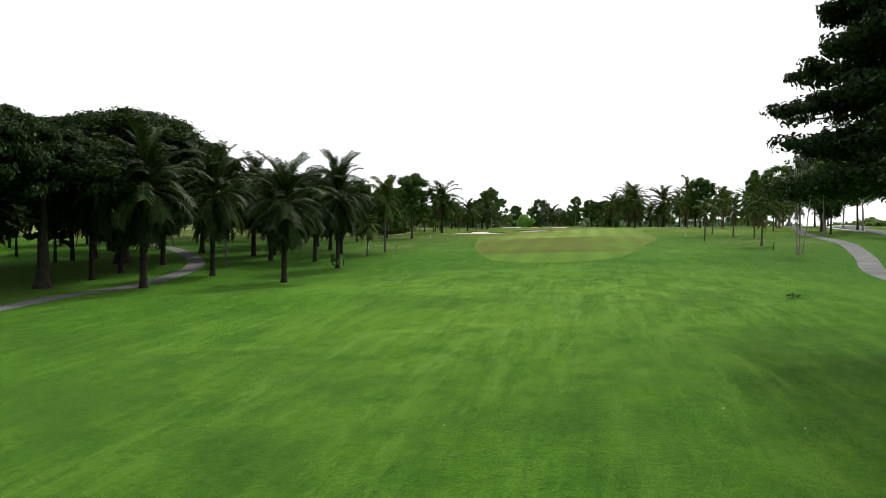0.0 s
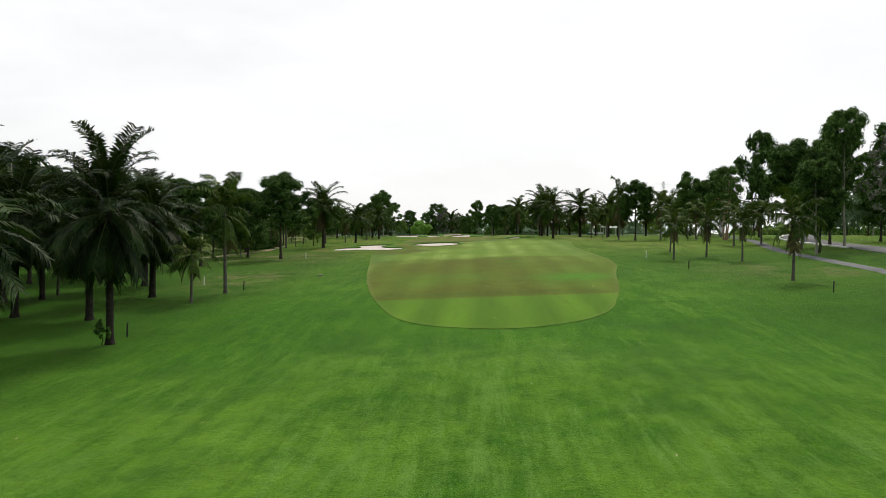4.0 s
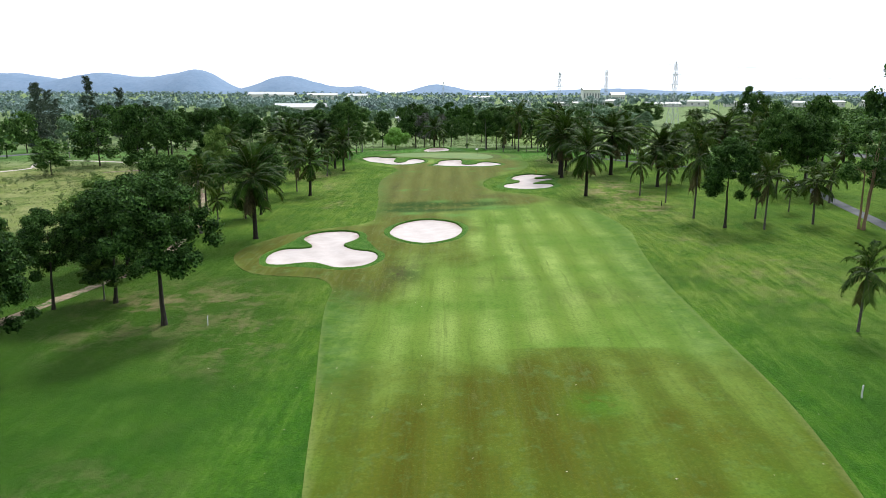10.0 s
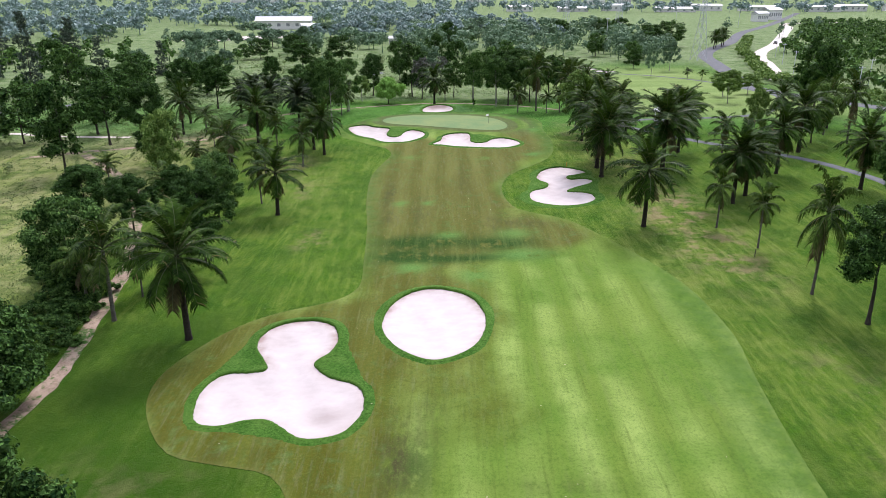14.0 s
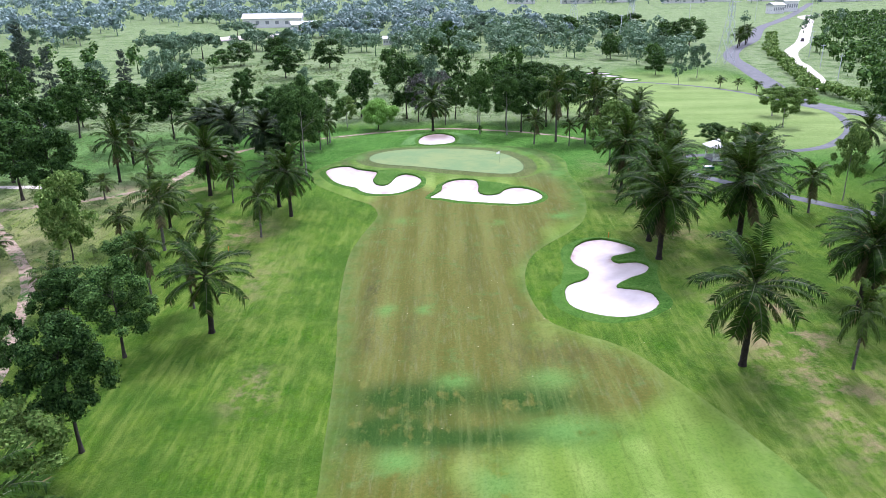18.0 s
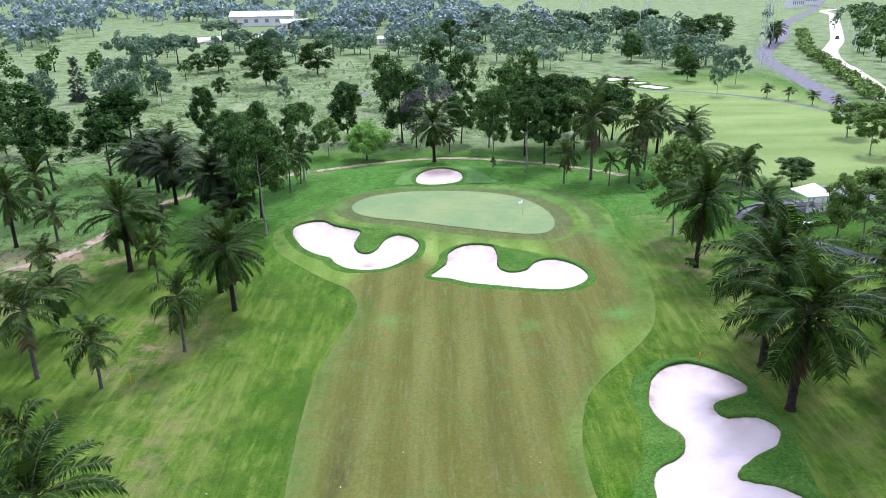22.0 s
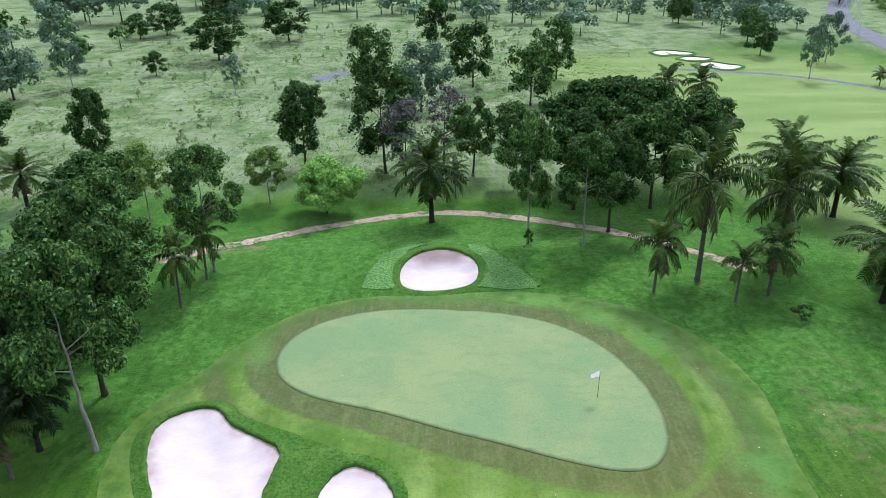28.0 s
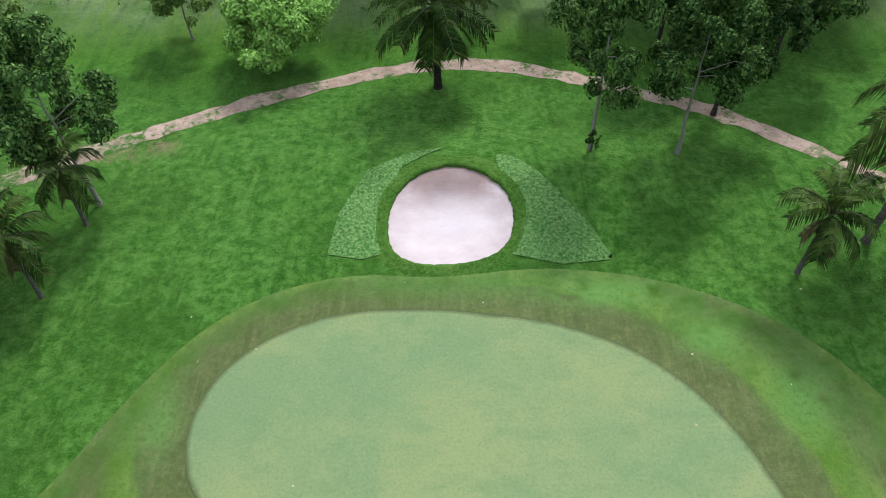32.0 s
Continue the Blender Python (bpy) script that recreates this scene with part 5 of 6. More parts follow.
LIGHT_KINDS = [
    tree("broadleaf_tree", "light green young broadleaf tree", 9, 3.2, 3.0, 0.14, M_BARKPALE, M_LEAFLIGHT, 45, 56, 120, 0.15),
    tree("broadleaf_tree", "light green slender tree with layered crown", 9, 3.0, 2.2, 0.13, M_BARK, M_LEAFLIGHT, 46, 56, 120, 0.15, "tall"),
]
# x, y, height, crown radius, kind
TREES_A = [(57.8, 100.2, 21.5, 4.4, 3), (48.8, 88.8, 14.2, 3.2, 2), (54.7, 77.6, 18.5, 5.0, 0), (59.8, 108.9, 19.8, 4.8, 1), (-29.1, 100.9, 13.8, 4.9, 0), (-36.5, 107.5, 11.5, 4.4, 2), (62.0, 144.0, 22.3, 4.5, 2), (52.0, 104.7, 17.1, 5.8, 0), (46.4, 84.5, 12.8, 3.8, 3), (33.6, 133.2, 12.0, 4.0, 0), (52.2, 160.2, 15.3, 4.2, 1), (62.4, 168.0, 16.1, 4.0, 3), (57.0, 160.6, 13.2, 4.9, 0), (81.2, 242.7, 18.0, 5.6, 1), (-41.8, 105.8, 10.0, 3.4, 0)]
TREES_B = [(-44.4, 159.9, 9.2, 3.5, 0), (-57.0, 199.8, 14.9, 4.6, 2), (-70.3, 194.8, 16.2, 4.6, 2), (-71.5, 215.7, 12.8, 5.0, 0), (-41.3, 183.5, 6.7, 3.3, 1), (-35.7, 166.7, 10.0, 3.8, 1), (-33.2, 152.4, 11.6, 3.6, 0), (-30.6, 232.6, 15.8, 4.6, 1), (39.3, 245.5, 5.0, 2.9, 1), (45.3, 241.4, 4.6, 3.1, 1), (-28.8, 226.8, 15.0, 4.0, 3), (-67.5, 249.7, 13.4, 4.8, 0), (-62.6, 259.2, 10.9, 4.6, 0), (-71.6, 290.1, 11.2, 4.4, 2), (-54.8, 287.1, 11.3, 3.0, 2), (-34.4, 243.6, 13.3, 4.9, 1)]
TREES_C = [(-25.4, 286.1, 11.9, 3.8, 2), (-2.1, 281.3, 10.5, 3.6, 1), (8.1, 256.4, 12.0, 3.6, 3), (11.6, 260.8, 11.4, 3.6, 0), (2.5, 256.6, 13.2, 3.4, 3), (-40.3, 256.9, 11.2, 5.0, 0), (-74.7, 289.4, 10.0, 5.2, 0), (-28.4, 252.6, 12.8, 3.9, 3), (-42, 170, 8, 3.2, 0), (9, 268, 12, 4.2, 0), (18, 268, 13, 4.5, 1), (24, 275, 12, 4.5, 0)]
TREES_D = [(3, 276, 11, 4.0, 3), (28, 282, 11, 4.2, 0), (19, 290, 11, 4.5, 2), (-80, 240, 12, 5.0, 0), (-84, 262, 13, 5.0, 1), (-78, 225, 14, 5.0, 2), (-48, 66, 13, 4.6, 0), (-54, 78, 14, 5, 2), (-46, 84, 12, 4.4, 0), (-60, 95, 14, 5, 1), (-37, 88, 12, 4.2, 0), (-45, 98, 13, 4.5, 2)]


def plant_trees(kinds, rows, tall, reach, seed):
    rng = random.Random(seed)
    for x, y, h, r, k in rows:
        copy_thing(kinds[k], spot(x, y, rng.uniform(0, 6.28), r / reach, h / tall))


COURSE_TREES = TREES_A + TREES_B + TREES_C + TREES_D
plant_trees(TREE_KINDS, [r for r in COURSE_TREES if abs(r[0]) < 61 and r[1] < 262], 13.6, 4.7, 8)
plant_trees(COARSE_KINDS, [r for r in COURSE_TREES if not (abs(r[0]) < 61 and r[1] < 262)], 13.6, 4.7, 10)
for k, (x, y) in zip(TREE_KINDS + COARSE_KINDS + FAR_KINDS, ((66, 60), (70, 85), (74, 120), (64, 130), (-66, 84), (-74, 98), (-84, 110), (-70, 118), (-120, 300), (-140, 330), (-90, 330), (-100, 370))):
    k.matrix_basis = spot(x, y)
dense = tree("broadleaf_tree", "dense broadleaf tree with a crown down to the ground", 10, 4.2, 1.0, 0.22, M_BARK, M_LEAFMID, 47, 96, 240, 0.14)
dense.matrix_basis = spot(-45.9, 146.4, 0.4, 0.98, 1.0)
shade = tree("broadleaf_tree", "very dark dense broadleaf tree with a low crown", 10, 4.2, 1.6, 0.24, M_BARK, M_LEAF, 48, 96, 240, 0.14)
shade.matrix_basis = spot(-41.4, 122.0, 0.0, 1.12, 1.0)
copy_thing(shade, spot(-57.0, 173.7, 2.0, 0.78, 0.66))
copy_thing(dense, spot(-49.6, 133.0, 1.2, 0.62, 0.42))
shrub = tree("shrub", "leafy dark shrub in the ditch beside the dirt track", 2.4, 1.7, 0.1, 0.05, M_BARK, M_LEAFMID, 49, 30, 110, 0.13, category="shrub")
for i, (x, y, r) in enumerate([(-41.9, 139.0, 1.0), (-42.1, 136.0, 0.9), (-44.2, 142.3, 1.1), (-41.7, 141.5, 0.8), (-41.8, 133.5, 0.8), (-41.9, 131.4, 0.7), (-48.5, 147.6, 1.2), (-51.6, 150.9, 1.0), (-46.8, 139.8, 0.9), (-46.2, 141.7, 1.0), (-44.2, 145.1, 1.0), (-45.5, 135.0, 0.9), (-43.7, 139.7, 1.1), (-42.0, 145.0, 0.8), (-41.8, 128.7, 0.8), (-43.8, 134.9, 0.9), (-40.0, 133.7, 0.55), (-44.2, 130.7, 0.9)]):
    m = spot(x, y, i * 2.4, r, r * (0.8 + 0.12 * (i % 4)))
    if i:
        copy_thing(shrub, m)
    else:
        shrub.matrix_basis = m
plant_trees(LIGHT_KINDS, [(-38.1, 108.4, 4.8, 2.4, 0), (-51.6, 190.3, 12.0, 3.6, 1), (-42.6, 219.8, 8.0, 2.4, 1), (-27.1, 271.7, 7.1, 2.7, 0), (-40.1, 267.2, 9.0, 2.9, 0), (22.0, 222.2, 12.2, 3.9, 0), (-34.7, 149.0, 6.6, 3.1, 1), (63, 172, 13, 3.6, 0), (64, 208, 11, 4, 1), (44.1, 219.9, 8.6, 3.2, 0), (40.6, 219.4, 8.0, 2.2, 1), (52.0, 205.8, 11.0, 2.4, 0), (74.1, 280.1, 7.0, 3.9, 0), (83.6, 286.5, 6.0, 4.0, 0), (68.9, 262.8, 8.6, 3.6, 0), (37.9, 243.9, 5.4, 3.0, 0), (35.4, 248.8, 4.0, 3.4, 0)], 9.4, 3.5, 9)
for k, (x, y) in zip(LIGHT_KINDS, ((-44, 118), (-47, 130))):
    k.matrix_basis = spot(x, y)
tree("lime_tree", "bright lime-green bushy tree with a short trunk", 6.2, 3.9, 2.1, 0.16, M_BARK, M_LEAFLIME, 51, 90, 240, 0.14).matrix_basis = spot(-19.7, 267.9, 0.0, 0.94, 0.98)
tree("grey_tree", "dark purplish tree with many bare grey twigs", 14, 4.7, 3.5, 0.22, M_BARK, M_LEAF, 52, 64, 90, 0.19, "tall").matrix_basis = spot(-13.9, 282.8)
tree("grey_tree", "half-bare greyish tree with thin twigs", 11, 3.0, 3.0, 0.16, M_BARK, M_LEAFGREY, 53, 40, 40, 0.16, "tall").matrix_basis = spot(-11.0, 277.8)
tree("grey_tree", "half-bare greyish tree with thin twigs", 11, 3.2, 3.5, 0.16, M_BARK, M_LEAFGREY, 57, 40, 34, 0.16, "round").matrix_basis = spot(-6.0, 287)
rain = tree("rain_tree", "broad dark rain tree with a flat layered crown", 18, 8.5, 5.5, 0.5, M_BARK, M_RAINSHADE, 54, 190, 90, 0.26, "flat")
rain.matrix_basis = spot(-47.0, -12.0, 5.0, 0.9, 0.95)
tree("rain_tree", "large dark rain tree with layered drooping boughs", 20, 6.6, 7.4, 0.42, M_BARK, M_RAINSHADE, 58, 800, 180, 0.105, "tiers").matrix_basis = spot(21.5, -15.0)
grove = tree("rain_tree", "huge rain tree with a wide dark umbrella crown", 18, 8.5, 5.0, 0.6, M_BARK, M_RAINSHADE, 60, 300, 190, 0.15, "flat")
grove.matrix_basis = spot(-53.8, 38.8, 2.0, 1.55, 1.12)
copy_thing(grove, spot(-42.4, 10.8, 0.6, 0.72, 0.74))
tree("rain_tree", "broad rain tree with a wide layered crown behind the green", 13.3, 7.4, 4.4, 0.42, M_BARK, M_LEAF, 59, 170, 130, 0.17, "flat").matrix_basis = spot(15.1, 277.5, 1.0)
copy_thing(rain, spot(-60.0, 2.0, 4.0, 1.0, 0.95))
copy_thing(rain, spot(-72.0, 62.0, 3.0, 1.1, 1.0))
for x, y, r, h in ((-39.5, 1.5, 0.7, 0.92), (-50, 20, 1.0, 0.85), (-47, 4, 0.9, 0.8), (-52, 56, 1.0, 0.8), (-62, 44, 1.1, 0.95), (-64, 22, 1.1, 0.95), (-46, 74, 0.8, 0.75)):
    copy_thing(rain, spot(x, y, x + y, r, h))
tree("bare_tree", "slim clump of pale stems with sparse twigs", 11.5, 2.2, 6.5, 0.16, M_BARKPALE, M_LEAFGREY, 55, 24, 18, 0.15, "round", 4).matrix_basis = spot(30.3, 38.5)
tree("pale_tree", "airy tree with several smooth reddish-pale stems beside the cart path", 13.5, 4.2, 6.0, 0.30, M_BARKRED, M_LEAFMID, 60, 44, 150, 0.14, "round", 3).matrix_basis = spot(50.5, 131.0)
shrub = tree("shrub", "low dark green shrub on rough grass", 1.3, 0.8, 0.15, 0.04, M_BARK, M_LEAFMID, 56, 20, 30, 0.09, "round", 1, "shrub")
shrub.matrix_basis = spot(23.2, 240.8)
copy_thing(shrub, spot(20.7, 3.7, 1.0, 0.6, 0.22))
copy_thing(shrub, spot(-20.9, 30.2, 2.0, 0.7, 1.1))
copy_thing(shrub, spot(2.5, 256.3, 1.0, 0.6, 1.2))
copy_thing(shrub, spot(20.9, 212.0, 2.0, 0.8, 0.9))

# dark feathery casuarinas over the wild field
cas = tree("casuarina_tree", "tall dark feathery casuarina on the wild field", 20, 4.6, 0.6, 0.28, M_BARK, M_CASUARINA, 91, 190, 46, 0.17, "cone", 1)
cas.matrix_basis = spot(-132.5, 269.7)
for x, y, h, r in ((-126.4, 290.7, 23.0, 4.7), (-150, 300, 21, 4.2), (-162, 330, 19, 4.4), (-186, 381, 15, 4.8), (-170, 401, 13, 5.0), (-140, 345, 20, 4.6), (-118, 318, 15, 3.6), (-108, 345, 12, 3.4)):
    copy_thing(cas, spot(x, y, x, r / 4.6, h / 20))
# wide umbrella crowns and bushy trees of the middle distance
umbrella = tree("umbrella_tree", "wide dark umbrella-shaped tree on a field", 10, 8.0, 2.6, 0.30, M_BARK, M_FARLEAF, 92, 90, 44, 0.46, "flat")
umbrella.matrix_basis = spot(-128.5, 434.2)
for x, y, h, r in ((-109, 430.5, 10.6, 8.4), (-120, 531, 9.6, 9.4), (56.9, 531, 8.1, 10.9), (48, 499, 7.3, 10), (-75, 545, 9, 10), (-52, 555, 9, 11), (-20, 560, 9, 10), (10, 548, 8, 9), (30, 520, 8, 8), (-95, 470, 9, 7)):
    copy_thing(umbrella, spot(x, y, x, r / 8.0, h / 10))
for x, y, h, r, k in ((-60.7, 369, 6.7, 6.4, 1), (-48.9, 396, 8.7, 6.2, 1), (71, 369, 7.4, 3.5, 1), (92, 538, 7.2, 7, 1), (106, 545, 7.0, 7, 1), (118, 520, 5.8, 4.5, 0), (117, 475, 6.5, 8, 0), (104, 470, 6.5, 7, 1), (71, 343, 10.8, 2.8, 3), (83, 361, 10.5, 3.6, 3), (-92, 401, 6, 4, 1), (-70, 352, 5, 2.4, 1), (-83, 340, 9, 3.4, 3)):
    copy_thing(FAR_KINDS[k], spot(x, y, x, r / 5.6, max(h / 13, r / 8.0)))


# ---- far country ----
def far_crowns(name, rows, material, label, seed, per=46, leaf_size=0.30):
    """Many far trees in one mesh: tufts of leaves over short stems."""
    rng = np.random.default_rng(seed)
    verts, faces = [], []
    for x, y, h, r in rows:
        k = per
        z = float(at(x, y))
        heads = rng.normal(0, 1, (7, 3)) + (0, 0, 0.2)
        heads *= (rng.uniform(0.45, 0.68, 7) / np.linalg.norm(heads, axis=1))[:, None]
        d = rng.normal(0, 1, (k, 3)) + (0, 0, 0.4)
        d /= np.linalg.norm(d, axis=1)[:, None]
        e = heads[rng.integers(0, 7, k)] + d * (0.45 * rng.uniform(0.6, 1.05, k))[:, None]
        o = np.stack([x + e[:, 0] * r, y + e[:, 1] * r, z + h * 0.58 + e[:, 2] * h * 0.42], 1)
        out = d + rng.normal(0, 0.35, (k, 3)) + (0, 0, 0.2)
        out /= np.linalg.norm(out, axis=1)[:, None]
        side = np.cross(out, rng.normal(0, 1, (k, 3)))
        side /= np.linalg.norm(side, axis=1)[:, None] + 1e-9
        lie = np.cross(side, out)
        s = r * leaf_size * rng.uniform(0.6, 1.4, k)[:, None]
        b = len(verts)
        q = np.stack([o - lie * s, o + side * s * 0.8, o + lie * s, o - side * s * 0.8], 1)
        verts.extend(map(tuple, q.reshape(-1, 3)))
        faces.extend((b + 4 * j, b + 4 * j + 1, b + 4 * j + 2, b + 4 * j + 3) for j in range(k))
        b = len(verts)
        w = 0.03 * h
        verts += [(x - w, y, z - 0.2), (x + w, y, z - 0.2), (x, y + w, z - 0.2), (x, y, z + h * 0.6)]
        faces += [(b, b + 1, b + 3), (b + 1, b + 2, b + 3), (b + 2, b, b + 3)]
    return tagged(new(name, mesh_of(name, verts, faces, material, False)), label, "trees", "", "stuff")


rng = random.Random(77)


def scatter(n, x0, x1, y0, y1, h0, h1, ok=lambda x, y: True):
    out = []
    while len(out) < n:
        x, y = rng.uniform(x0, x1), rng.uniform(y0, y1)
        if ok(x, y):
            h = rng.uniform(h0, h1)
            out.append((x, y, h, h * rng.uniform(0.32, 0.55)))
    return out


def clear(x, y):
    """Keeps the course, the road and the open far field free of trees."""
    road = 93 + max(0, y - 305) * 0.36 + max(0, y - 440) * 0.08
    return not (20 < x < 100 and y < 395) and abs(x - road) > 9 and not (0 < x < 330 and 640 < y < 1000) and not (-190 < x < -85 and 520 < y < 640)


# single trees of the middle distance
MIDDLE = [(-48, 335, 7, 2.6, 3), (-20, 330, 13, 5, 0), (-10, 318, 12, 5, 2), (0, 338, 12, 5, 1), (10, 322, 11, 5, 0), (18, 345, 12, 5, 0), (-110, 330, 10, 4, 2), (-8, 380, 12, 5, 1), (75, 388, 9, 4, 0), (82, 410, 10, 5, 2), (66, 420, 10, 5, 0)]
plant_trees(FAR_KINDS, MIDDLE, 13, 6.2, 12)
for x, y, h, r in scatter(16, -240, 70, 400, 560, 6, 13, lambda x, y: clear(x, y) and abs(x + 60) < 190):
    copy_thing(FAR_KINDS[rng.randrange(4)], spot(x, y, rng.uniform(0, 6), r * 1.1 / 5.6, h / 13))
for x, y, h, r in scatter(12, -170, -78, 130, 300, 6, 13):
    copy_thing(FAR_KINDS[rng.randrange(4)], spot(x, y, rng.uniform(0, 6), r * 1.05 / 5.6, h / 13))
for x, y in ((82, 336), (85.5, 331), (88, 323), (90, 315)):
    copy_thing(COCO_KINDS[rng.randrange(3)], spot(x, y, rng.uniform(0, 6), 0.7, 0.5))
for x, y in ((140, 470), (146, 478), (136, 462), (150, 486), (66, 226), (74, 222), (86, 214), (80, 200), (76, 184)):
    copy_thing(DATE_KINDS[rng.randrange(3)], spot(x, y, rng.uniform(0, 6), 0.9, 0.85))
for x, y, h, r in scatter(20, 74, 140, 60, 230, 9, 17, lambda x, y: abs(x - 47 - (y - 10) * 0.23) > 14):
    copy_thing(FAR_KINDS[rng.randrange(4)], spot(x, y, rng.uniform(0, 6), r / 5.6, h / 13))


def belt(n, x0, x1, y0, y1, h0, h1, bend=0.0):
    """A band of trees across the land."""
    out = []
    while len(out) < n:
        x, y = rng.uniform(x0, x1), rng.uniform(y0, y1)
        y += bend * math.sin(x * 0.03 + y0)
        road = 93 + max(0, y - 305) * 0.36 + max(0, y - 440) * 0.08
        if abs(x - road) > 11 and not (20 < x < 100 and y < 380):
            h = rng.uniform(h0, h1)
            out.append((x, y, h, h * rng.uniform(0.45, 0.75)))
    return out


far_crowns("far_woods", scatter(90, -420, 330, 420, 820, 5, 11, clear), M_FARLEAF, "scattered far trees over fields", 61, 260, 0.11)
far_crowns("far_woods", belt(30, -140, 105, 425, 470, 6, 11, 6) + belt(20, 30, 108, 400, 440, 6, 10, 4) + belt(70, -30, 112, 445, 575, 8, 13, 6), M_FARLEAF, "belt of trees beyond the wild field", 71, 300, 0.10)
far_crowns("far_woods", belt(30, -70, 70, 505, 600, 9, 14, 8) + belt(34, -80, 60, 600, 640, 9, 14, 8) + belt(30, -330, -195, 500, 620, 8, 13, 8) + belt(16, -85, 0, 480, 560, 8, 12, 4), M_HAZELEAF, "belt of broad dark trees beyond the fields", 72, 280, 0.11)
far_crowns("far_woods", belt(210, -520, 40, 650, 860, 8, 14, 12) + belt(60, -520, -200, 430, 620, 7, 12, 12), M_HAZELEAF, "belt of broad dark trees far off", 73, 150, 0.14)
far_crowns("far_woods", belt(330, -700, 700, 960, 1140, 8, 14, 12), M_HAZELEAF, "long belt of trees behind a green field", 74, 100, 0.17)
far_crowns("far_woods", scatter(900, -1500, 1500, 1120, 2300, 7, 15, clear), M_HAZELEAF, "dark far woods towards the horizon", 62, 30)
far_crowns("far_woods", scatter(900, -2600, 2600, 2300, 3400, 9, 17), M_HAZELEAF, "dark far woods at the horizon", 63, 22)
far_crowns("plantation", scatter(1300, 118, 420, 240, 700, 4.5, 8, lambda x, y: x > float(np.interp(y, (240, 330, 390, 446, 490, 568, 660, 700), (112, 118, 139, 160, 186, 225, 271, 292))) + 4 and x < 300 + (y - 240) * 0.3), M_LEAFMID, "dense dark green plantation beside the dirt road", 64, 100, 0.19)
far_crowns("hedge", [(104 + max(0, y - 330) * 0.31 + max(0, y - 440) * 0.12 + rng.uniform(-2.0, 2.0) + 4, y, rng.uniform(2.4, 4.0), rng.uniform(1.6, 2.6)) for y in np.arange(225, 520, 1.6)], M_LEAFLIGHT, "leafy hedge between the roads", 65, 110, 0.18)
far_crowns("far_woods", scatter(170, -420, -90, 60, 420, 4, 11, lambda x, y: x < -110 or y > 300), M_LEAFMID, "scattered trees and bushes of the wild field", 66, 160, 0.15)
far_crowns("far_woods", scatter(130, -140, -62, -30, 125, 8, 15), M_RAINSHADE, "dark wood beside the first palms", 70, 320, 0.13)
far_crowns("far_woods", scatter(120, -170, 170, -260, -90, 8, 16), M_LEAF, "trees behind the start of the fairway", 67, 40)
far_crowns("undergrowth", scatter(420, -100, 20, 268, 420, 0.6, 2.2, lambda x, y: y > 280 - 0.02 * x * x / 10 and clear(x, y)), M_WEED, "weeds and bushes of the wild field", 68, 80, 0.15)
far_crowns("undergrowth", scatter(260, -110, -46, 105, 270, 0.6, 2.0), M_WEED, "weeds and bushes beside the dirt track", 69, 80, 0.15)


def hill(name, rows, label):
    """A far ridge as a solid of its own."""
    verts, faces = [], []
    n, k = 90, 10
    x0, x1, y0, deep = rows["span"][0], rows["span"][1], rows["y"], rows["deep"]
    for i in range(n + 1):
        x = x0 + (x1 - x0) * i / n
        top = max(4.0, sum(h * math.exp(-(((x - c) / w) ** 2)) for c, h, w in rows["peaks"]) + 5 * noise.noise((x * 0.012, 0, 3)) + 2.5 * noise.noise((x * 0.05, 0, 7)))
        for j in range(k + 1):
            u = j / k
            verts.append((x, y0 + deep * u, -2 + top * math.sin(math.pi * min(1, u * 1.0)) ** 0.9))
    for i in range(n):
        for j in range(k):
            a = i * (k + 1) + j
            faces.append((a, a + k + 1, a + k + 2, a + 1))
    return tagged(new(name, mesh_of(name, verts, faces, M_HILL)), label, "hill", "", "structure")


hill("backdrop", {"span": (-2700, -300), "y": 3600, "deep": 700, "peaks": [(-2300, 105, 320), (-1830, 85, 180), (-1500, 85, 230), (-1290, 85, 130), (-870, 88, 170), (-640, 35, 170), (-450, 30, 90)]}, "wooded hills on the horizon coloured blue for haze")
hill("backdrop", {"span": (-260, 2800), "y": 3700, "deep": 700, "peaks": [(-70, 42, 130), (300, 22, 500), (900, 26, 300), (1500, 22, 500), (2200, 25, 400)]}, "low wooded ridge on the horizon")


def box_mesh(name, sx, sy, sz, material, bevel=0.02):
    bm = bmesh.new()
    bmesh.ops.create_cube(bm, size=1)
    for v in bm.verts:
        v.co = Vector((v.co.x * sx, v.co.y * sy, (v.co.z + 0.5) * sz))
    if bevel:
        bmesh.ops.bevel(bm, geom=bm.edges[:], offset=bevel, segments=1, affect="EDGES")
    me = bpy.data.meshes.new(name)
    bm.to_mesh(me)
    bm.free()
    me.materials.append(material)
    return me


def gable_mesh(name, sx, sy, rise, over, material, hip=False):
    a, b = sx / 2 + over, sy / 2 + over
    r = a * (0.0 if hip else 1.0)
    t = 0.12
    verts = [(-a, -b, 0), (a, -b, 0), (a, b, 0), (-a, b, 0), (-r, 0, rise), (r, 0, rise)]
    verts += [(x, y, z + t) for x, y, z in verts]
    faces = [(0, 4, 5, 1), (2, 5, 4, 3), (0, 3, 4), (1, 5, 2), (6, 7, 11, 10), (8, 9, 10, 11), (6, 10, 9), (7, 8, 11), (0, 1, 7, 6), (1, 2, 8, 7), (2, 3, 9, 8), (3, 0, 6, 9)]
    return mesh_of(name, verts, faces, material, False)


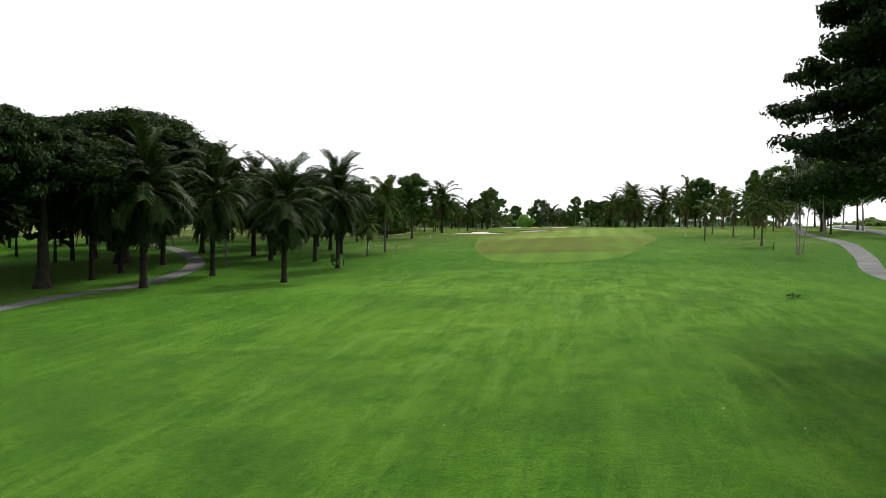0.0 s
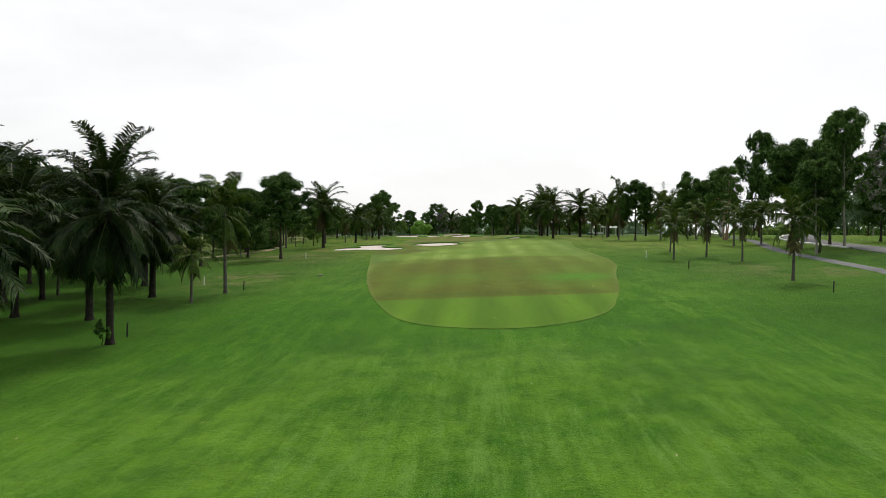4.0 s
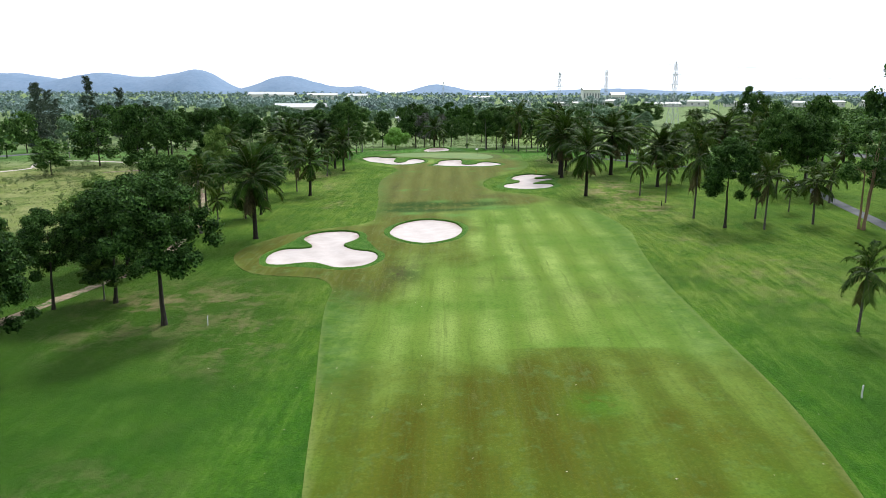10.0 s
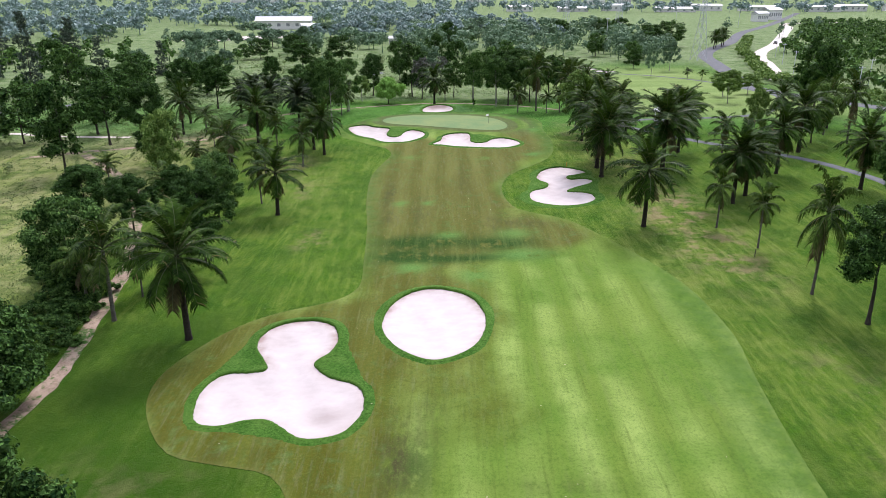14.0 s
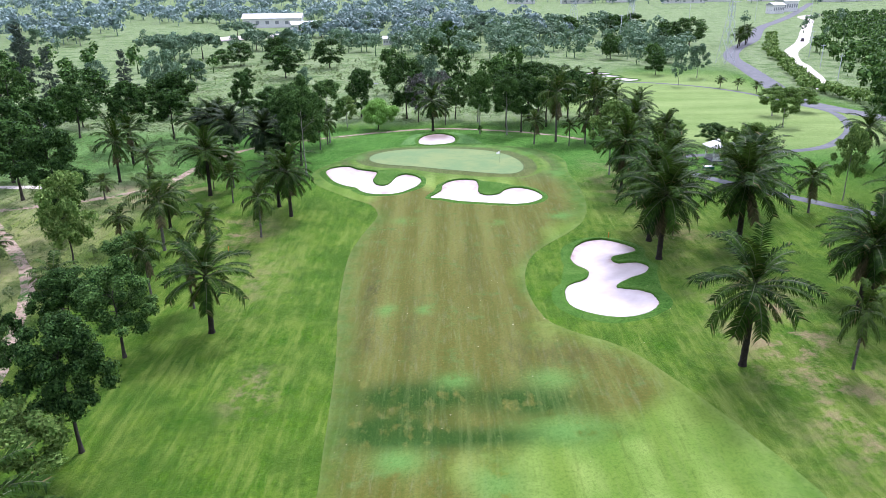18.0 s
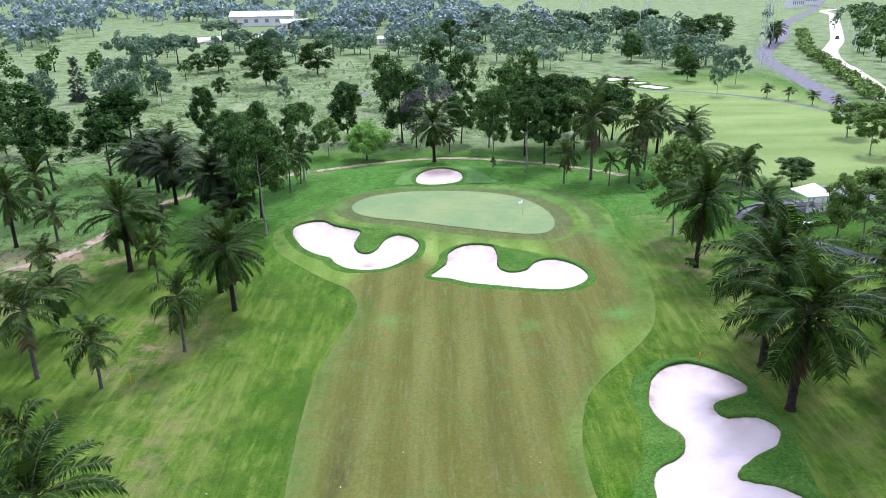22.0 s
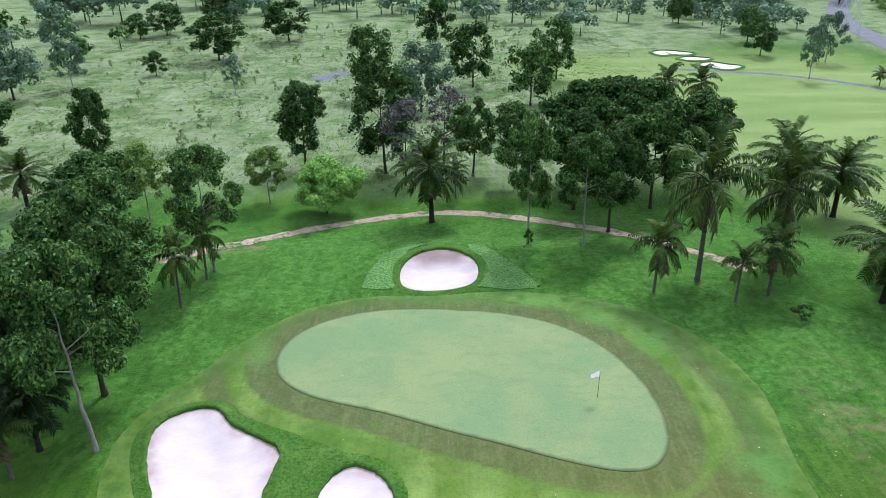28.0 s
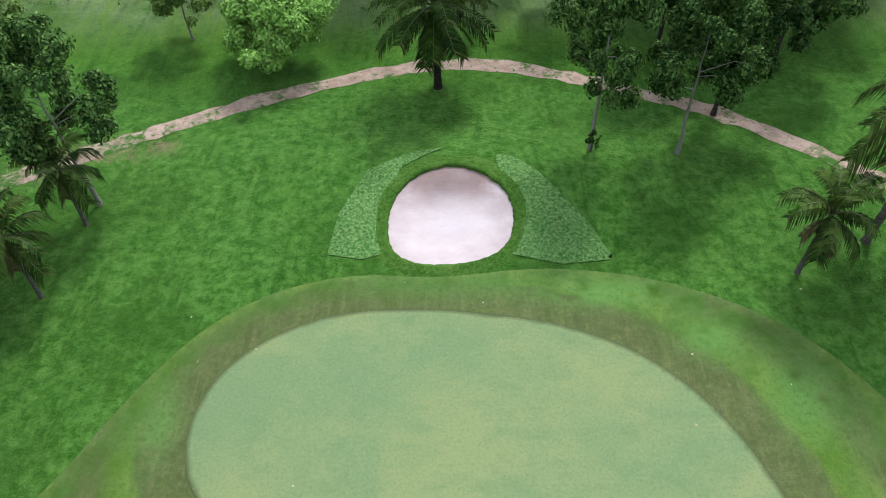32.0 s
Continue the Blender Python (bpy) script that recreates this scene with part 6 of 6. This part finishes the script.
def building(x, y, sx, sy, h, rise, turn, label, windows=4):
    top = bpy.data.objects.new("far_building", None)
    scene.collection.objects.link(top)
    top.matrix_basis = spot(x, y, radians(turn))
    part("wall", box_mesh("wall", sx, sy, h, M_WHITE), top)
    part("roof", gable_mesh("roof", sx, sy, rise, 0.8, M_ROOF), top, "", Matrix.Translation((0, 0, h)))
    me = box_mesh("window", min(2.4, sx / windows * 0.55), 0.12, h * 0.35, M_GREYROOF, 0)
    for i in range(windows):
        part("window", me, top, "", Matrix.Translation(((i + 0.5 - windows / 2) * sx / windows, -sy / 2, h * 0.38)))
    return tagged(top, label, "building", "buildings beyond the fields")


for row in ((-123, 640, 40, 16, 6, 3, 5), (-95, 600, 16, 9, 4, 2, 20), (-66, 655, 14, 9, 5, 2.5, -10), (-31, 495, 8, 5, 3, 1.2, 0), (-350, 1500, 90, 30, 11, 5, 0), (-260, 1560, 60, 25, 10, 4, 4), (-190, 1580, 40, 25, 9, 4, 0), (250, 1350, 30, 20, 22, 4, 3),
            (300, 1360, 24, 18, 14, 4, 0), (310, 800, 16, 12, 9, 2.5, 20), (285, 765, 12, 9, 7, 2, 20), (-420, 620, 60, 20, 6, 3, 0), (60, 1500, 40, 14, 7, 3, 0)):
    building(*row, "white low building with a pale roof beyond fields", 6)
for i in range(14):
    building(90 + i * 62 + rng.uniform(-10, 10), 1020 + rng.uniform(-25, 25) + i * 4, rng.uniform(24, 50), 12, rng.uniform(4, 7), 2, rng.uniform(-4, 4), "long white shed beyond a green field", 5)
ribbon("yard", [(-160, 520), (-142, 528), (-122, 545), (-98, 560)], 26, M_PALE, "pale bare yard beside a shed", "yard", 0.1, 0.1)
ribbon("pond", [(-34, 346), (-31, 350), (-28, 354)], 4.5, M_WATER, "small grey pond in the wild field", "pond", 0.1, 0.06)


def bar(verts, faces, a, b, r):
    tube(verts, faces, [a, b], [r, r], 4)


def pylon(x, y, h, turn, label):
    """A lattice mast: four legs, cross braces and three pairs of arms."""
    top = bpy.data.objects.new("power_pylon", None)
    scene.collection.objects.link(top)
    top.matrix_basis = spot(x, y, radians(turn))

    def half(u):
        return (2.6 * (1 - u / 0.55) + 0.9 * (u / 0.55)) if u < 0.55 else 0.9 - 0.4 * (u - 0.55) / 0.45

    levels = [0, 0.16, 0.3, 0.43, 0.55, 0.66, 0.76, 0.86, 1.0]
    for sx, sy in ((1, 1), (1, -1), (-1, 1), (-1, -1)):
        v, f = [], []
        tube(v, f, [(sx * half(a), sy * half(a), a * h - (0.3 if a == 0 else 0)) for a in levels], [0.09] * len(levels), 4)
        part("leg", mesh_of("leg", v, f, M_STEEL, False), top)
    for a, b in zip(levels, levels[1:]):
        p, q = half(a), half(b)
        for c in range(4):
            s = [(1, 1), (1, -1), (-1, -1), (-1, 1)]
            (ax, ay), (bx, by) = s[c], s[(c + 1) % 4]
            for ends in (((ax * p, ay * p, a * h), (bx * q, by * q, b * h)), ((bx * p, by * p, a * h), (ax * q, ay * q, b * h))):
                v, f = [], []
                bar(v, f, *ends, 0.045)
                part("brace", mesh_of("brace", v, f, M_STEEL, False), top)
    for u in (0.68, 0.82, 0.95):
        for s in (-1, 1):
            v, f = [], []
            tube(v, f, [(s * half(u) * 0.6, 0, u * h), (s * 2.6, 0, u * h + 0.1), (s * 4.6, 0, u * h + 0.2)], [0.16, 0.1, 0.04], 4)
            part("arm", mesh_of("arm", v, f, M_STEEL, False), top)
    return tagged(top, label, "power pylon", "pylons of the power line")


PYLONS = [(108, 402, 34), (105, 545, 34), (83, 610, 34), (-10, 1250, 34), (160, 170, 34)]
for x, y, h in PYLONS:
    pylon(x, y, h, 20, "grey steel lattice pylon in a field")
for (ax, ay, ah), (bx, by, bh) in ((PYLONS[0], PYLONS[4]), (PYLONS[1], PYLONS[0])):
    line = bpy.data.objects.new("power_line", None)
    scene.collection.objects.link(line)
    for u in (0.68, 0.82, 0.95):
        for s in (-4.6, 4.6):
            a, b = Vector((ax + s, ay, at(ax, ay) + u * ah)), Vector((bx + s, by, at(bx, by) + u * bh))
            pts = [a.lerp(b, i / 16) - Vector((0, 0, 5.0 * 4 * (i / 16) * (1 - i / 16))) for i in range(17)]
            v, f = [], []
            tube(v, f, pts, [0.018] * 17, 4)
            part("cable", mesh_of("cable", v, f, M_WIRE, False), line)
    tagged(line, "sagging dark power cables between pylons", "power line")


# ---- small things of the course ----
def gazebo():
    top = bpy.data.objects.new("gazebo", None)
    scene.collection.objects.link(top)
    top.matrix_basis = spot(42.6, 230.2, radians(8))
    part("floor_slab", box_mesh("floor_slab", 3.2, 3.2, 0.25, M_CART), top, "grey concrete slab", Matrix.Translation((0, 0, -0.1)))
    post = box_mesh("post", 0.16, 0.16, 2.15, M_WHITE)
    for x in (-1.35, 1.35):
        for y in (-1.35, 1.35):
            part("post", post, top, "", Matrix.Translation((x, y, 0.1)))
    rail = box_mesh("rail", 2.6, 0.08, 0.6, M_WHITE)
    for y in (-1.35, 1.35):
        part("rail", rail, top, "", Matrix.Translation((0, y, 0.15)))
    part("rail", rail, top, "", Matrix.Translation((1.35, 0, 0.15)) @ Matrix.Rotation(radians(90), 4, "Z"))
    part("beam", box_mesh("beam", 3.0, 3.0, 0.18, M_WHITE), top, "", Matrix.Translation((0, 0, 2.2)))
    part("roof", gable_mesh("roof", 3.0, 3.0, 1.25, 0.45, M_WHITE, True), top, "white hipped roof", Matrix.Translation((0, 0, 2.37)))
    tagged(top, "small white gazebo with a white hipped roof", "gazebo")


gazebo()
shed = bpy.data.objects.new("shelter", None)
scene.collection.objects.link(shed)
shed.matrix_basis = spot(47.4, 231.6, radians(8))
part("roof", gable_mesh("roof", 3.6, 3.0, 0.4, 0.3, M_GREYROOF), shed, "grey flat-pitched roof", Matrix.Translation((0, 0, 2.2)))
spost = box_mesh("post", 0.13, 0.13, 2.25, M_WHITE)
for x in (-1.7, 1.7):
    for y in (-1.4, 1.4):
        part("post", spost, shed, "", Matrix.Translation((x, y, 0)))
tagged(shed, "open shelter with a grey roof beside a gazebo", "shelter")
bin_ = bpy.data.objects.new("storage_box", None)
scene.collection.objects.link(bin_)
bin_.matrix_basis = spot(38.9, 223.6, radians(15))
part("body", box_mesh("body", 1.7, 1.0, 0.6, M_GREENBOX, 0.05), bin_)
part("lid", box_mesh("lid", 1.6, 0.9, 0.1, M_WHITE, 0.04), bin_, "white lid", Matrix.Translation((0, 0, 0.6)))
tagged(bin_, "green plastic storage box with a white lid beside a cart path", "box")

flag = bpy.data.objects.new("flagstick", None)
scene.collection.objects.link(flag)
flag.matrix_basis = Matrix.Translation((4.7, 231.2, at(4.7, 231.2) + 0.05))
v, f = [], []
tube(v, f, [(0, 0, -0.1), (0, 0, 1.1), (0, 0, 2.15)], [0.02, 0.018, 0.015], 6)
part("pole", mesh_of("pole", v, f, M_POST), flag, "thin dark pole")
v, f = [], []
for i in range(9):
    u = i / 8
    for s in (-1, 1):
        v.append((-0.62 * u, 0.05 * math.sin(u * 6), 1.9 - 0.14 * u + s * 0.24 * (1 - 0.35 * u)))
for i in range(8):
    f.append((2 * i, 2 * i + 2, 2 * i + 3, 2 * i + 1))
part("flag", mesh_of("flag", v, f, M_CLOTH), flag, "white cloth flag")
tagged(flag, "golf flagstick with a white flag on a green", "flagstick")


def stake(x, y, h, material, label):
    v, f = [], []
    tube(v, f, [(0, 0, -0.2), (0, 0, h * 0.5), (0.02, 0, h * 0.96), (0.02, 0, h)], [0.06, 0.055, 0.055, 0.03], 8)
    ob = new("marker_post", mesh_of("marker_post", v, f, material))
    ob.matrix_basis = spot(x, y)
    tagged(ob, label, "post", "marker posts along the fairway")


for x, y in ((-20.6, 56.2), (29, 44), (24.5, 66), (30, 150), (-20.7, 33)):
    stake(x, y, 0.9, M_POST, "short dark marker post in rough grass")
for x, y in ((-25, 100.5), (24, 83), (-26.3, 61)):
    stake(x, y, 0.9, M_WHITE, "short white marker post in rough grass")
for x, y in ((15.6, 193.0), (-33, 193)):
    stake(x, y, 0.9, M_YELLOW, "short orange marker post in rough grass")


def pebble(name, x, y, r, material, label, category, z=0.0):
    bm = bmesh.new()
    bmesh.ops.create_icosphere(bm, subdivisions=2, radius=r)
    for q in bm.verts:
        q.co *= 1 + 0.25 * noise.noise(q.co * (2 / r) + Vector((x, y, 0)))
        q.co.z *= 0.6
    me = bpy.data.meshes.new(name)
    bm.to_mesh(me)
    bm.free()
    me.materials.append(material)
    ob = new(name, me)
    ob.location = (x, y, at(x, y) + r * 0.25 + z)
    tagged(ob, label, category)


pebble("stone", -15.8, 68.5, 0.24, M_STONE, "small pale stone in rough grass", "stone")
# fallen leaves and divots on the turf
lv, lf = [], []
lr = np.random.default_rng(5)
for _ in range(380):
    x, y = (lr.uniform(-24, 28), lr.uniform(-30, 246)) if lr.uniform() < 0.75 else (lr.normal(18, 4), lr.normal(212, 12))
    if any(SHAPE[k](np.array([x]), np.array([y]))[0] > -0.3 for k in ("b1", "b2", "b3", "b4", "b5", "b6") if BOX[k][0] < x < BOX[k][1] and BOX[k][2] < y < BOX[k][3]):
        continue
    s, a, b = lr.uniform(0.04, 0.10), lr.uniform(0, 6.28), len(lv)
    z = at(x, y) + 0.075
    for k in range(4):
        lv.append((x + s * math.cos(a + k * 1.571) * (1 if k % 2 else 0.55), y + s * math.sin(a + k * 1.571) * (1 if k % 2 else 0.55), z + 0.03 * (k % 2)))
    lf.append((b, b + 1, b + 2, b + 3))
M_LITTER = simple("dry_leaf", (0.32, 0.28, 0.14), (0.55, 0.52, 0.36), 1.0)
tagged(new("fallen_leaves", mesh_of("fallen_leaves", lv, lf, M_LITTER, False)), "pale fallen leaves scattered over the turf", "leaves", "", "stuff")


# tall wild grass in tussocks
def tussocks(name, n, x0, x1, y0, y1, tall, label, seed, ok):
    r = np.random.default_rng(seed)
    x, y = r.uniform(x0, x1, n), r.uniform(y0, y1, n)
    keep = ok(x, y) & (np.sin(x * 0.21 + y * 0.13) + np.sin(y * 0.37 - x * 0.11) + r.uniform(-1.6, 1.6, n) > 0)
    x, y = x[keep], y[keep]
    z = height(x, y)
    v, f = [], []
    for _ in range(6):
        a, h = r.uniform(0, 6.28, len(x)), tall * r.uniform(0.4, 1.1, len(x))
        ox, oy = x + r.normal(0, 0.22, len(x)), y + r.normal(0, 0.22, len(x))
        w, lean = 0.07 + 0.05 * h, r.uniform(0.1, 0.7, len(x)) * h
        q = np.stack([np.stack([ox - w * np.sin(a), oy + w * np.cos(a), z - 0.03], 1), np.stack([ox + w * np.sin(a), oy - w * np.cos(a), z - 0.03], 1),
                      np.stack([ox + lean * np.cos(a), oy + lean * np.sin(a), z + h], 1)], 1).reshape(-1, 3)
        b = len(v)
        v.extend(map(tuple, q))
        f.extend((b + 3 * k, b + 3 * k + 1, b + 3 * k + 2) for k in range(len(x)))
    return tagged(new(name, mesh_of(name, v, f, M_WEED, False)), label, "grass", "", "stuff")


tussocks("wild_grass", 26000, -125, -45, 95, 300, 0.2, "tall tufted grass of the wild field", 5, lambda x, y: x < -45 - 4 * np.sin(y * 0.1))
tussocks("wild_grass", 20000, -100, 40, 276, 410, 0.22, "tall tufted grass behind the green", 6, lambda x, y: y > 276 + np.clip(x + 10, 0, 40) * 0.5)


def car(x, y, turn):
    """A small pick-up seen far off: body, cabin, glass and four wheels."""
    top = bpy.data.objects.new("car", None)
    scene.collection.objects.link(top)
    top.matrix_basis = spot(x, y, radians(turn)) @ Matrix.Translation((0, 0, 0.1))
    part("body", box_mesh("body", 1.75, 4.6, 0.62, M_CARPAINT, 0.12), top, "", Matrix.Translation((0, 0, 0.35)))
    part("cabin", box_mesh("cabin", 1.55, 2.2, 0.62, M_CARPAINT, 0.2), top, "", Matrix.Translation((0, 0.1, 0.95)))
    part("windscreen", box_mesh("windscreen", 1.35, 0.06, 0.4, M_WATER, 0.02), top, "", Matrix.Translation((0, 1.19, 1.05)))
    v, f = [], []
    tube(v, f, [(-0.11, 0, 0), (-0.1, 0, 0), (0.1, 0, 0), (0.11, 0, 0)], [0.2, 0.33, 0.33, 0.2], 14)
    wheel = mesh_of("wheel", v, f, M_POST)
    for wx in (-0.8, 0.8):
        for wy in (-1.45, 1.45):
            part("wheel", wheel, top, "", Matrix.Translation((wx, wy, 0.33)))
    tagged(top, "small dark car on a pale dirt road", "car")


car(182, 494, -27)


def road_pole(x, y, h, arm):
    top = bpy.data.objects.new("street_pole", None)
    scene.collection.objects.link(top)
    top.matrix_basis = spot(x, y)
    v, f = [], []
    tube(v, f, [(0, 0, -0.3), (0, 0, h * 0.5), (0, 0, h)], [0.14, 0.11, 0.08], 8)
    part("pole", mesh_of("pole", v, f, M_STEEL), top)
    part("crossarm", box_mesh("crossarm", arm, 0.12, 0.12, M_STEEL, 0.02), top, "", Matrix.Translation((0, 0, h - 0.6)))
    for o in (-0.45, 0.45):
        part("insulator", box_mesh("insulator", 0.1, 0.1, 0.2, M_WHITE, 0.03), top, "", Matrix.Translation((o * arm, 0, h - 0.48)))
    tagged(top, "slim concrete roadside power pole with a crossarm", "pole", "poles along the roads")


for x, y in ((126.7, 351), (138.3, 386.5), (150, 420), (166, 452), (134, 313.5), (182, 486), (112, 280)):
    road_pole(x, y, 8.5, 1.8)
for x, y in ((117, 588), (83, 476), (170, 640), (225, 660), (280, 690)):
    road_pole(x, y, 15, 2.4)
